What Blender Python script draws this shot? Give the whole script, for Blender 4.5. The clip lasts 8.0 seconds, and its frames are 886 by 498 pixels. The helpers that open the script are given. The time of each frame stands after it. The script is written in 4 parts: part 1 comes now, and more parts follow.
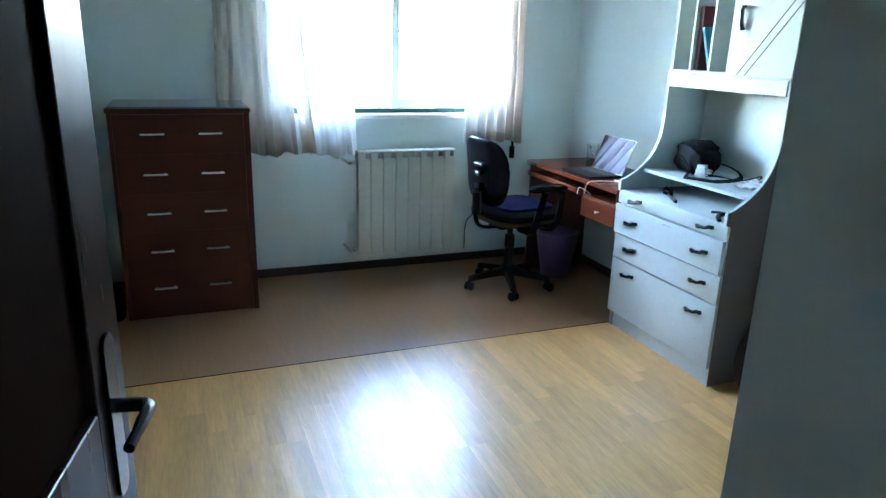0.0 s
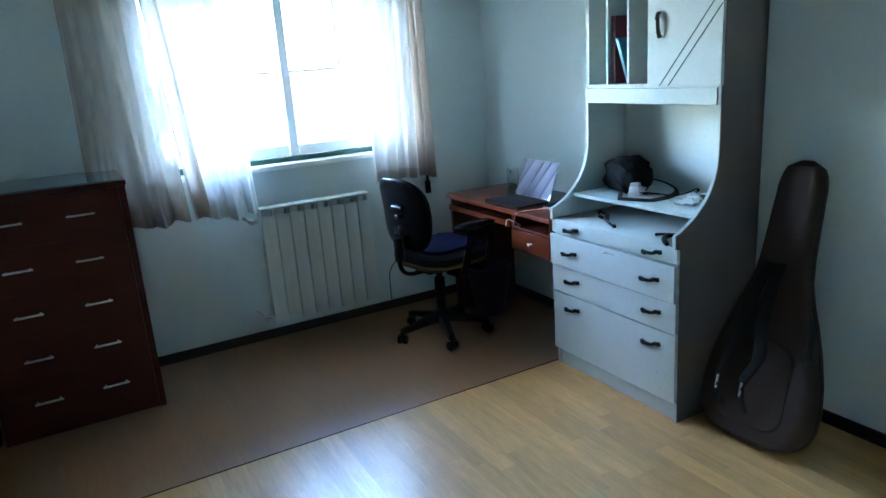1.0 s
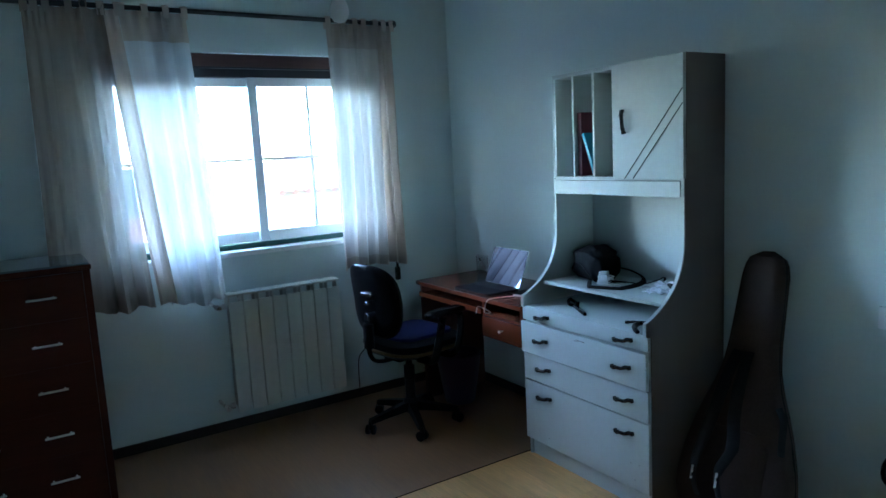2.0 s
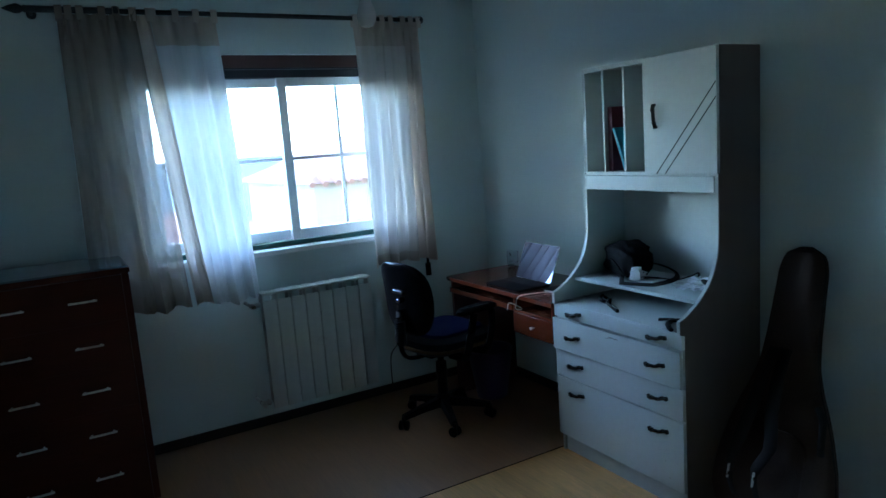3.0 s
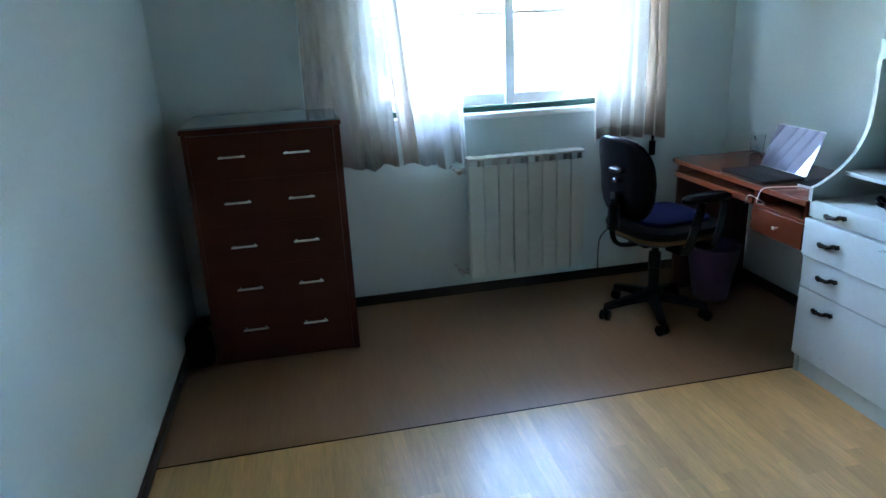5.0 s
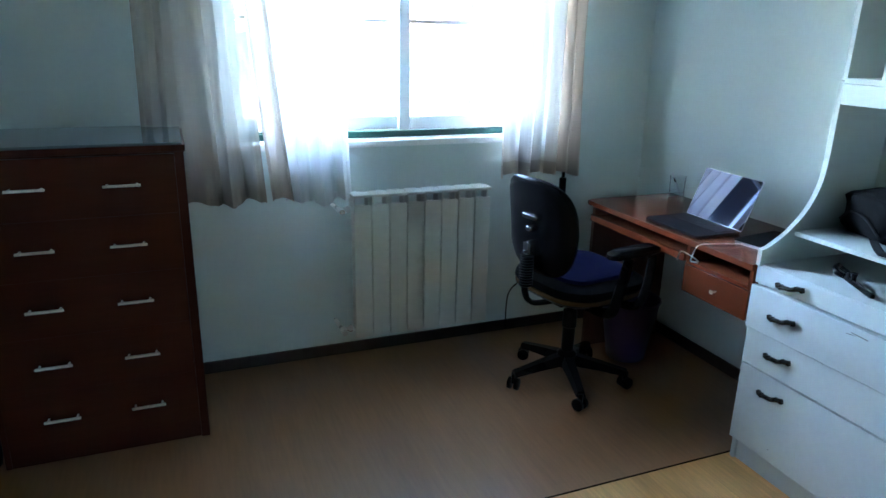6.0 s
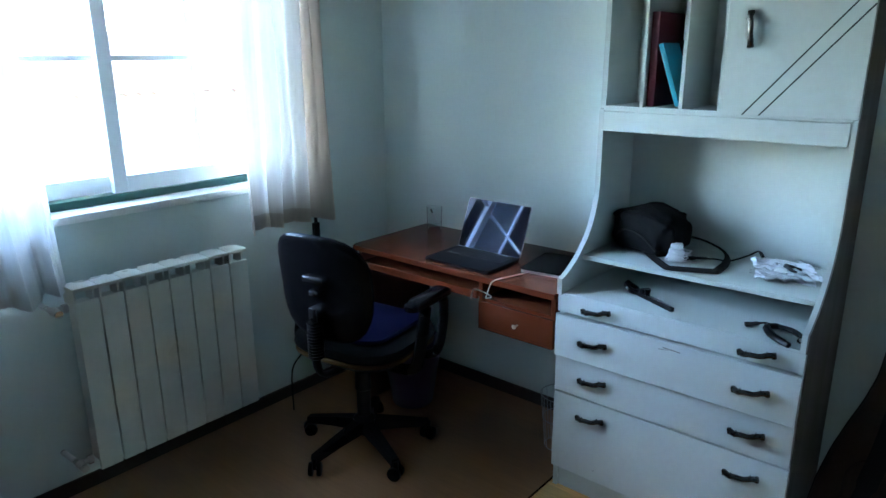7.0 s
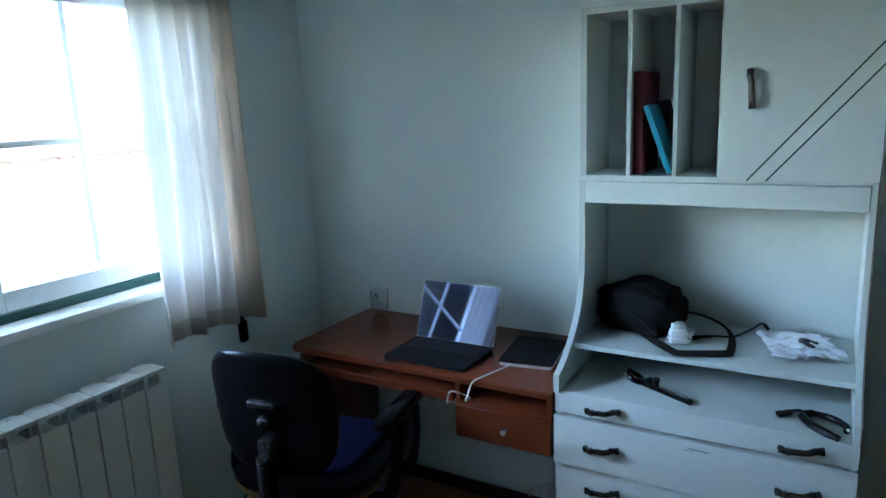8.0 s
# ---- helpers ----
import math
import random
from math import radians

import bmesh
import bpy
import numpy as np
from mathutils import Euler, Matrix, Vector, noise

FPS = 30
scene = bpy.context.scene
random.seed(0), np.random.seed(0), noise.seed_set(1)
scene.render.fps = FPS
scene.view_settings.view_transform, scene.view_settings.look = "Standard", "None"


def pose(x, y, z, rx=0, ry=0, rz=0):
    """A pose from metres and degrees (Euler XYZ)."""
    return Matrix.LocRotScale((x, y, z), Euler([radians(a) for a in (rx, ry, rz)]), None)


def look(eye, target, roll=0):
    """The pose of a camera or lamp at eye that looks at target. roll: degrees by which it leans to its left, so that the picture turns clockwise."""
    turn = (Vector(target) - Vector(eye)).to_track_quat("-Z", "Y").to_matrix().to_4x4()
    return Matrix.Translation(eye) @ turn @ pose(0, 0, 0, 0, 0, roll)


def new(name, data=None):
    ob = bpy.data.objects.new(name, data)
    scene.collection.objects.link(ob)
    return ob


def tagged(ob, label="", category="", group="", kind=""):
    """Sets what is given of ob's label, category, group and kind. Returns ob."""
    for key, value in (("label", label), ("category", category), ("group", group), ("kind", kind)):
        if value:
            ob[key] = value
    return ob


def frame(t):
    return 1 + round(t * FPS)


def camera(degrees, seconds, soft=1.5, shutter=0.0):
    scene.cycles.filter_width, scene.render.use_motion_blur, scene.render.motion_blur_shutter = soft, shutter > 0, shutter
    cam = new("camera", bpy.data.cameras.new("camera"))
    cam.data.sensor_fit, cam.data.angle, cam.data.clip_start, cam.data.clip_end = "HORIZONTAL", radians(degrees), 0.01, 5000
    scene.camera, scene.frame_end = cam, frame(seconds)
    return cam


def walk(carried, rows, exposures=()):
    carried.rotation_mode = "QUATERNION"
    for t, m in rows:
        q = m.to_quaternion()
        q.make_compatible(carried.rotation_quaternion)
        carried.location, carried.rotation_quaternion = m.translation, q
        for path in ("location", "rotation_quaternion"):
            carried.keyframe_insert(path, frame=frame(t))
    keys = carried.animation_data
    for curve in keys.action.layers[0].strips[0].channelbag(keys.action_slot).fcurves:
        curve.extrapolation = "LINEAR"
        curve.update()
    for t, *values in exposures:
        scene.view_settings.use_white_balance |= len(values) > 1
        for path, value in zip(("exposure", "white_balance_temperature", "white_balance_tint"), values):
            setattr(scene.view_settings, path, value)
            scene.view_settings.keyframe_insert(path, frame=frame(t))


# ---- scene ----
cam = camera(66.6, 8.0)
PATH = [
    (0, (1.32, 1.23, 1.448), (2.022, 3.013, 0.873), 1.7),
    (0.5, (1.432, 1.5, 1.44), (2.24, 3.241, 0.879), -1.7),
    (1, (1.452, 1.592, 1.504), (2.376, 3.288, 0.982), -4.1),
    (1.5, (1.425, 1.612, 1.53), (2.465, 3.272, 1.129), -4.1),
    (1.7, (1.426, 1.61, 1.507), (2.49, 3.271, 1.179), -3.0),
    (2.8, (1.398, 1.604, 1.545), (2.41, 3.31, 1.289), -4.0),
    (3, (1.424, 1.609, 1.555), (2.397, 3.329, 1.248), -4.2),
    (3.5, (1.428, 1.578, 1.509), (2.269, 3.348, 1.11), -3.6),
    (4, (1.424, 1.579, 1.499), (2.088, 3.391, 0.975), -3.5),
    (4.5, (1.445, 1.651, 1.489), (1.894, 3.508, 0.897), -3.4),
    (4.7, (1.475, 1.723, 1.483), (1.842, 3.591, 0.871), -2.9),
    (5.8, (1.578, 2.402, 1.486), (2.145, 4.209, 0.846), -0.1),
    (6, (1.638, 2.511, 1.472), (2.351, 4.280, 0.872), 1.2),
    (6.5, (1.601, 2.780, 1.521), (2.649, 4.383, 0.947), 1.2),
    (7, (1.537, 3.027, 1.533), (3.004, 4.271, 0.985), -0.3),
    (7.5, (1.599, 3.26, 1.565), (3.181, 4.385, 1.084), -1.3),
    (8, (1.686, 3.456, 1.597), (3.371, 4.449, 1.179), -2.4),
]
EXPOSURES = [
    (0.0, 7.05, 5450, 7),
    (0.5, 6.70, 5330, 7),
    (1.0, 6.28, 5250, 6),
    (1.5, 5.87, 5100, 5),
    (3.0, 4.85, 4940, 4),
    (3.5, 4.75, 5030, 4),
    (4.0, 5.44, 5250, 6),
    (4.5, 6.05, 5380, 7),
    (6.0, 6.35, 5500, 7),
    (6.5, 6.35, 5500, 6),
    (7.0, 5.95, 5450, 6),
    (7.5, 5.76, 5480, 6),
    (8.0, 5.60, 5480, 6),
]
walk(cam, [(t, look(eye, target, roll)) for t, eye, target, roll in PATH], EXPOSURES)

# ---- world and light ----
world = bpy.data.worlds.new("world")
scene.world = world
world.use_nodes = True
wn = world.node_tree.nodes
sky = wn.new("ShaderNodeTexSky")
sky.sky_type, sky.sun_disc = "NISHITA", False
sky.sun_elevation, sky.sun_rotation = radians(38), radians(322)
sky.dust_density, sky.ozone_density = 0.2, 1.0
wn["Background"].inputs["Strength"].default_value = 0.15
world.node_tree.links.new(sky.outputs[0], wn["Background"].inputs["Color"])

sun = new("sun", bpy.data.lights.new("sun", "SUN"))
sun.data.energy, sun.data.angle, sun.data.color = 0.60, radians(165), (0.86, 0.94, 1.0)
sun.matrix_basis = look((-4.16, 13.88, 7.81), (2.0, 6.0, 0.0))


# ---- small builders ----
def wm(ob):
    m = ob.matrix_basis.copy()
    while ob.parent:
        ob = ob.parent
        m = ob.matrix_basis @ m
    return m


def thing(name, loc, label, category, rz=0.0, group="", kind=""):
    ob = new(name)
    ob.empty_display_size = 0.05
    ob.matrix_basis = pose(loc[0], loc[1], loc[2], 0, 0, rz)
    return tagged(ob, label, category, group, kind)


def finish(name, bm, material, smooth=False, recalc=True):
    if recalc:
        bmesh.ops.recalc_face_normals(bm, faces=bm.faces)
    me = bpy.data.meshes.new(name)
    bm.to_mesh(me)
    bm.free()
    if smooth:
        me.polygons.foreach_set("use_smooth", [True] * len(me.polygons))
        me.set_sharp_from_angle(angle=radians(38))
    if material:
        me.materials.append(material)
    return me


def part(name, bm, material, parent=None, label="", local=False, smooth=True):
    """One mesh object; built in world places unless local."""
    if parent and not local:
        bm.transform(wm(parent).inverted())
    ob = new(name, finish(name, bm, material, smooth))
    if parent:
        ob.parent = parent
    if label:
        ob["label"] = label
    return ob


def solo(name, bm, material, label="", category="", kind="", group="", smooth=True):
    """A thing of one mesh, with its origin at its base."""
    lo = Vector((min(v.co.x for v in bm.verts), min(v.co.y for v in bm.verts), min(v.co.z for v in bm.verts)))
    hi = Vector((max(v.co.x for v in bm.verts), max(v.co.y for v in bm.verts), 0))
    base = Vector(((lo.x + hi.x) / 2, (lo.y + hi.y) / 2, lo.z))
    bm.transform(Matrix.Translation(-base))
    ob = new(name, finish(name, bm, material, smooth))
    ob.matrix_basis = Matrix.Translation(base)
    return tagged(ob, label, category, group, kind)


def B():
    return bmesh.new()


def box(bm, x0, x1, y0, y1, z0, z1, bevel=0.0, seg=2):
    vs = [bm.verts.new((x, y, z)) for x in (x0, x1) for y in (y0, y1) for z in (z0, z1)]
    fs = [bm.faces.new([vs[i] for i in f]) for f in ((0, 1, 3, 2), (4, 6, 7, 5), (0, 4, 5, 1), (2, 3, 7, 6), (0, 2, 6, 4), (1, 5, 7, 3))]
    if bevel:
        es = list({e for f in fs for e in f.edges})
        bmesh.ops.bevel(bm, geom=es, offset=bevel, segments=seg, affect="EDGES", profile=0.6)
    return bm


def boxm(bm, m, sx, sy, sz, bevel=0.0, seg=2):
    """A box of that size, centred on the pose m."""
    t = bmesh.new()
    box(t, -sx / 2, sx / 2, -sy / 2, sy / 2, -sz / 2, sz / 2, bevel, seg)
    t.transform(m)
    return join(bm, t)


def join(bm, other):
    me = bpy.data.meshes.new("tmp")
    other.to_mesh(me)
    other.free()
    bm.from_mesh(me)
    bpy.data.meshes.remove(me)
    return bm


def smoothed(pts, n):
    """Catmull-Rom through the points, n steps a span."""
    p = [Vector(q) for q in pts]
    out = []
    for i in range(len(p) - 1):
        a, b, c, d = p[max(i - 1, 0)], p[i], p[i + 1], p[min(i + 2, len(p) - 1)]
        for k in range(n):
            t = k / n
            out.append(0.5 * (2 * b + (c - a) * t + (2 * a - 5 * b + 4 * c - d) * t * t + (3 * b - a - 3 * c + d) * t ** 3))
    out.append(p[-1])
    return out


def tube(bm, pts, r, seg=8, n=0, flat=1.0, caps=True, closed=False):
    """A round (or flattened) bar along the points; r may be a number or a list."""
    p = smoothed(pts, n) if n else [Vector(q) for q in pts]
    rings, up = [], None
    for i, q in enumerate(p):
        d = (p[(i + 1) % len(p)] - p[i - 1]) if closed else (p[min(i + 1, len(p) - 1)] - p[max(i - 1, 0)])
        d.normalize()
        if up is None:
            up = Vector((0, 0, 1)) if abs(d.z) < 0.9 else Vector((1, 0, 0))
        side = d.cross(up).normalized()
        up = side.cross(d).normalized()
        rr = r[min(int(i * len(r) / len(p)), len(r) - 1)] if isinstance(r, (list, tuple)) else r
        rings.append([bm.verts.new(q + side * rr * math.cos(2 * math.pi * k / seg) + up * rr * flat * math.sin(2 * math.pi * k / seg)) for k in range(seg)])
    pairs = list(zip(rings, rings[1:])) + ([(rings[-1], rings[0])] if closed else [])
    for a, b in pairs:
        for k in range(seg):
            bm.faces.new((a[k], a[(k + 1) % seg], b[(k + 1) % seg], b[k]))
    if caps and not closed:
        bm.faces.new(rings[0][::-1])
        bm.faces.new(rings[-1])
    return bm


def lathe(bm, profile, seg=24, at=(0, 0, 0), cap0=True, cap1=True):
    """A turned body: (radius, height) rows round the upright axis at `at`."""
    rings = [[bm.verts.new((at[0] + r * math.cos(2 * math.pi * k / seg), at[1] + r * math.sin(2 * math.pi * k / seg), at[2] + z)) for k in range(seg)] for r, z in profile]
    for a, b in zip(rings, rings[1:]):
        for k in range(seg):
            bm.faces.new((a[k], a[(k + 1) % seg], b[(k + 1) % seg], b[k]))
    if cap0:
        bm.faces.new(rings[0][::-1])
    if cap1:
        bm.faces.new(rings[-1])
    return bm


def slab(bm, outline, axis, a, b, bevel=0.0):
    """A flat outline (u, v) pushed from a to b along an axis: 'x' takes (y, z), 'y' takes (x, z), 'z' takes (x, y)."""
    def at(u, v, w):
        return {"x": (w, u, v), "y": (u, w, v), "z": (u, v, w)}[axis]
    lo = [bm.verts.new(at(u, v, a)) for u, v in outline]
    hi = [bm.verts.new(at(u, v, b)) for u, v in outline]
    n = len(outline)
    f = [bm.faces.new(lo[::-1]), bm.faces.new(hi)]
    for i in range(n):
        bm.faces.new((lo[i], lo[(i + 1) % n], hi[(i + 1) % n], hi[i]))
    if bevel:
        es = list({e for g in f for e in g.edges})
        bmesh.ops.bevel(bm, geom=es, offset=bevel, segments=2, affect="EDGES")
    return bm


def rounded(w, d, r, n=5, cx=0.0, cy=0.0):
    out = []
    for sx, sy, a0 in ((1, 1, 0), (-1, 1, 90), (-1, -1, 180), (1, -1, 270)):
        for k in range(n + 1):
            a = radians(a0 + 90 * k / n)
            out.append((cx + sx * (w / 2 - r) + r * math.cos(a), cy + sy * (d / 2 - r) + r * math.sin(a)))
    return out


# ---- materials ----
def material(name, col, rough=0.6, metal=0.0, vary=0.12, grain=30.0, stain=2.0, bump=0.1, bscale=120.0, stretch=(1, 1, 1), spec=0.5, coat=0.0, piece=0.0, sheen=0.0, rvary=0.1):
    """Colour with grain and broad stains, uneven gloss and fine relief."""
    m = bpy.data.materials.new(name)
    m.use_nodes = True
    n, l = m.node_tree.nodes, m.node_tree.links
    p = n["Principled BSDF"]
    tc = n.new("ShaderNodeTexCoord")
    mp = n.new("ShaderNodeMapping")
    mp.inputs["Scale"].default_value = stretch
    l.new(tc.outputs["Object"], mp.inputs[0])
    src = mp.outputs[0]
    if piece:
        info = n.new("ShaderNodeObjectInfo")
        off = n.new("ShaderNodeVectorMath")
        off.operation = "SCALE"
        off.inputs[0].default_value = (17.0, 23.0, 9.0)
        l.new(info.outputs["Random"], off.inputs["Scale"])
        add = n.new("ShaderNodeVectorMath")
        l.new(src, add.inputs[0])
        l.new(off.outputs[0], add.inputs[1])
        src = add.outputs[0]
    fine, broad = n.new("ShaderNodeTexNoise"), n.new("ShaderNodeTexNoise")
    fine.inputs["Scale"].default_value, fine.inputs["Detail"].default_value = grain, 6
    broad.inputs["Scale"].default_value, broad.inputs["Detail"].default_value = stain, 3
    l.new(src, fine.inputs["Vector"])
    l.new(src, broad.inputs["Vector"])
    mixv = n.new("ShaderNodeMath")
    mixv.operation = "ADD"
    l.new(fine.outputs["Fac"], mixv.inputs[0])
    l.new(broad.outputs["Fac"], mixv.inputs[1])
    ramp = n.new("ShaderNodeMapRange")
    ramp.inputs["From Min"].default_value, ramp.inputs["From Max"].default_value = 0.6, 1.4
    ramp.inputs["To Min"].default_value, ramp.inputs["To Max"].default_value = 1 - vary, 1 + vary
    l.new(mixv.outputs[0], ramp.inputs["Value"])
    last = ramp.outputs[0]
    if piece:
        pr = n.new("ShaderNodeMapRange")
        pr.inputs["To Min"].default_value, pr.inputs["To Max"].default_value = 1 - piece, 1 + piece
        l.new(info.outputs["Random"], pr.inputs["Value"])
        mul = n.new("ShaderNodeMath")
        mul.operation = "MULTIPLY"
        l.new(last, mul.inputs[0])
        l.new(pr.outputs[0], mul.inputs[1])
        last = mul.outputs[0]
    tint = n.new("ShaderNodeVectorMath")
    tint.operation = "SCALE"
    tint.inputs[0].default_value = col
    l.new(last, tint.inputs["Scale"])
    l.new(tint.outputs[0], p.inputs["Base Color"])
    rr = n.new("ShaderNodeMapRange")
    rr.inputs["From Min"].default_value, rr.inputs["From Max"].default_value = 0.3, 0.7
    rr.inputs["To Min"].default_value, rr.inputs["To Max"].default_value = max(rough - rvary, 0.02), min(rough + rvary, 1)
    l.new(broad.outputs["Fac"], rr.inputs["Value"])
    l.new(rr.outputs[0], p.inputs["Roughness"])
    p.inputs["Metallic"].default_value = metal
    p.inputs["Specular IOR Level"].default_value = spec
    p.inputs["Coat Weight"].default_value = coat
    p.inputs["Coat Roughness"].default_value = 0.15
    p.inputs["Sheen Weight"].default_value = sheen
    if bump:
        bn = n.new("ShaderNodeTexNoise")
        bn.inputs["Scale"].default_value, bn.inputs["Detail"].default_value = bscale, 4
        l.new(src, bn.inputs["Vector"])
        b = n.new("ShaderNodeBump")
        b.inputs["Strength"].default_value, b.inputs["Distance"].default_value = bump, 0.002
        l.new(bn.outputs["Fac"], b.inputs["Height"])
        l.new(b.outputs[0], p.inputs["Normal"])
    return m


def sheer(name, col, through_light, see):
    """Thin curtain cloth: reflects, lets light through and is partly open weave."""
    m = bpy.data.materials.new(name)
    m.use_nodes = True
    n, l = m.node_tree.nodes, m.node_tree.links
    n.remove(n["Principled BSDF"])
    d, t, o = n.new("ShaderNodeBsdfDiffuse"), n.new("ShaderNodeBsdfTranslucent"), n.new("ShaderNodeBsdfTransparent")
    tc, wv = n.new("ShaderNodeTexCoord"), n.new("ShaderNodeTexNoise")
    mp = n.new("ShaderNodeMapping")
    mp.inputs["Scale"].default_value = (90, 90, 2.5)
    wv.inputs["Scale"].default_value = 1.0
    l.new(tc.outputs["Object"], mp.inputs[0])
    l.new(mp.outputs[0], wv.inputs["Vector"])
    mr = n.new("ShaderNodeMapRange")
    mr.inputs["To Min"].default_value, mr.inputs["To Max"].default_value = 0.93, 1.05
    l.new(wv.outputs["Fac"], mr.inputs["Value"])
    sc = n.new("ShaderNodeVectorMath")
    sc.operation = "SCALE"
    sc.inputs[0].default_value = col
    l.new(mr.outputs[0], sc.inputs["Scale"])
    l.new(sc.outputs[0], d.inputs["Color"])
    l.new(sc.outputs[0], t.inputs["Color"])
    a, b = n.new("ShaderNodeMixShader"), n.new("ShaderNodeMixShader")
    a.inputs[0].default_value, b.inputs[0].default_value = through_light, see
    l.new(d.outputs[0], a.inputs[1])
    l.new(t.outputs[0], a.inputs[2])
    l.new(a.outputs[0], b.inputs[1])
    l.new(o.outputs[0], b.inputs[2])
    l.new(b.outputs[0], n["Material Output"].inputs["Surface"])
    return m


def pane_material(name, tint=(0.97, 0.99, 0.98), gloss=0.08):
    m = bpy.data.materials.new(name)
    m.use_nodes = True
    n, l = m.node_tree.nodes, m.node_tree.links
    n.remove(n["Principled BSDF"])
    o, g, f, mx = n.new("ShaderNodeBsdfTransparent"), n.new("ShaderNodeBsdfGlossy"), n.new("ShaderNodeFresnel"), n.new("ShaderNodeMixShader")
    o.inputs["Color"].default_value = (*tint, 1)
    g.inputs["Roughness"].default_value = 0.02
    f.inputs["IOR"].default_value = 1.0 + gloss * 5
    l.new(f.outputs[0], mx.inputs[0])
    l.new(o.outputs[0], mx.inputs[1])
    l.new(g.outputs[0], mx.inputs[2])
    l.new(mx.outputs[0], n["Material Output"].inputs["Surface"])
    return m


WALL = material("wall_paint", (0.68, 0.745, 0.715), 0.75, vary=0.03, grain=60, stain=1.2, bump=0.12, bscale=220, spec=0.25)
# mid grey instead of white, to hold down the light it throws back
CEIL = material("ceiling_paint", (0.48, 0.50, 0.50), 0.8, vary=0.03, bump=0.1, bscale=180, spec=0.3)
OAK = material("oak_parquet", (0.68, 0.39, 0.145), 0.38, vary=0.2, grain=14, stain=3, bump=0.015, bscale=40, stretch=(9, 0.8, 9), piece=0.11, rvary=0.035, coat=0.6)
OAK.node_tree.nodes["Principled BSDF"].inputs["Coat Roughness"].default_value = 0.27
JOINT = material("floor_joint", (0.16, 0.10, 0.055), 0.8)
SEAMDARK = material("dark_seam_filler", (0.018, 0.012, 0.009), 1.0, spec=0.02)
VINYL = material("brown_vinyl", (0.30, 0.155, 0.072), 0.36, spec=0.7, vary=0.16, grain=10, stain=1.6, bump=0.03, bscale=60, stretch=(8, 0.7, 8), rvary=0.05)
DARKWOOD = material("dark_varnished_wood", (0.014, 0.0055, 0.0035), 0.3, vary=0.2, grain=12, stain=2, stretch=(10, 10, 0.7), bump=0.02, spec=0.13, rvary=0.05)
# same wood with its gloss removed, so the recessed panels look shaded
PANELWOOD = material("dark_panel_without_gloss", (0.014, 0.0055, 0.0035), 0.6, vary=0.2, grain=12, stain=2, stretch=(10, 10, 0.7), bump=0.02, spec=0.005, rvary=0.05)
SKIRT = material("dark_skirting", (0.022, 0.011, 0.008), 0.4, vary=0.2, grain=12, stretch=(1, 1, 8), bump=0.05)
CHERRY = material("cherry_veneer", (0.072, 0.0178, 0.0068), 0.42, vary=0.14, grain=9, stain=2, stretch=(1.0, 9, 9), bump=0.02, rvary=0.05, spec=0.16)
CHERRY_V = material("cherry_veneer_upright", (0.068, 0.0145, 0.006), 0.45, vary=0.14, grain=9, stain=2, stretch=(9, 9, 0.8), bump=0.02, rvary=0.05, spec=0.16)
DESKWOOD = material("red_brown_desk_wood", (0.105, 0.0275, 0.0115), 0.25, vary=0.07, grain=8, stain=1.2, stretch=(9, 0.8, 9), bump=0.0, rvary=0.02, spec=0.36)
DESKDARK = material("dark_desk_side", (0.09, 0.03, 0.016), 0.45, vary=0.2, grain=8, stretch=(9, 9, 0.8), bump=0.03)
WHITE = material("white_lacquer_ash", (0.52, 0.56, 0.535), 0.42, vary=0.03, grain=8, stain=2, stretch=(1, 6, 6), bump=0.04, bscale=60)
# grey-brown, darkened for the side turned from the window; also colours the scuff
CABSIDE = material("shaded_side_and_scuff_grey", (0.125, 0.104, 0.09), 0.6, vary=0.06, grain=8, stain=2, stretch=(6, 6, 0.8), bump=0.05)
GROOVE = material("dark_groove", (0.02, 0.022, 0.025), 0.5)
PEWTER = material("dark_pewter", (0.06, 0.057, 0.055), 0.24, metal=0.9, vary=0.3, grain=90, bump=0.2, bscale=200)
STEEL = material("brushed_steel", (0.62, 0.61, 0.58), 0.3, metal=0.9, vary=0.1, grain=90, stretch=(1, 12, 12))
CHROME = material("worn_chrome", (0.7, 0.7, 0.7), 0.16, metal=1.0, vary=0.1, grain=70)
RADPAINT = material("radiator_enamel", (0.64, 0.65, 0.60), 0.35, vary=0.05, grain=40, stain=4, bump=0.05)
ALU = material("white_window_aluminium", (0.80, 0.82, 0.82), 0.35, vary=0.03, grain=60, bump=0.02)
GREEN = material("dark_green_gasket", (0.015, 0.07, 0.06), 0.45, vary=0.2)
SILL = material("pale_stone_sill", (0.86, 0.86, 0.84), 0.35, vary=0.08, grain=80, stain=6)
HANDLE = material("satin_nickel_bar", (0.74, 0.72, 0.68), 0.38, metal=0.25, vary=0.06, grain=90, stretch=(1, 12, 12))
SHUTTER = material("brown_shutter_board", (0.085, 0.04, 0.03), 0.5, vary=0.2, grain=10, stretch=(0.8, 9, 9))
PLASTIC = material("black_plastic", (0.003, 0.003, 0.0036), 0.32, vary=0.25, grain=60, bump=0.06, bscale=400, spec=0.10)
SHELL = material("moulded_black_shell", (0.003, 0.003, 0.0036), 0.24, vary=0.2, grain=60, bump=0.03, bscale=500, spec=0.13, rvary=0.05)
GLOSSBLACK = material("polished_black_plastic", (0.008, 0.008, 0.009), 0.18, vary=0.1, bump=0.0, spec=0.9)
FABRIC = material("black_upholstery", (0.004, 0.0045, 0.005), 0.85, vary=0.3, grain=200, bump=0.4, bscale=600, spec=0.1)
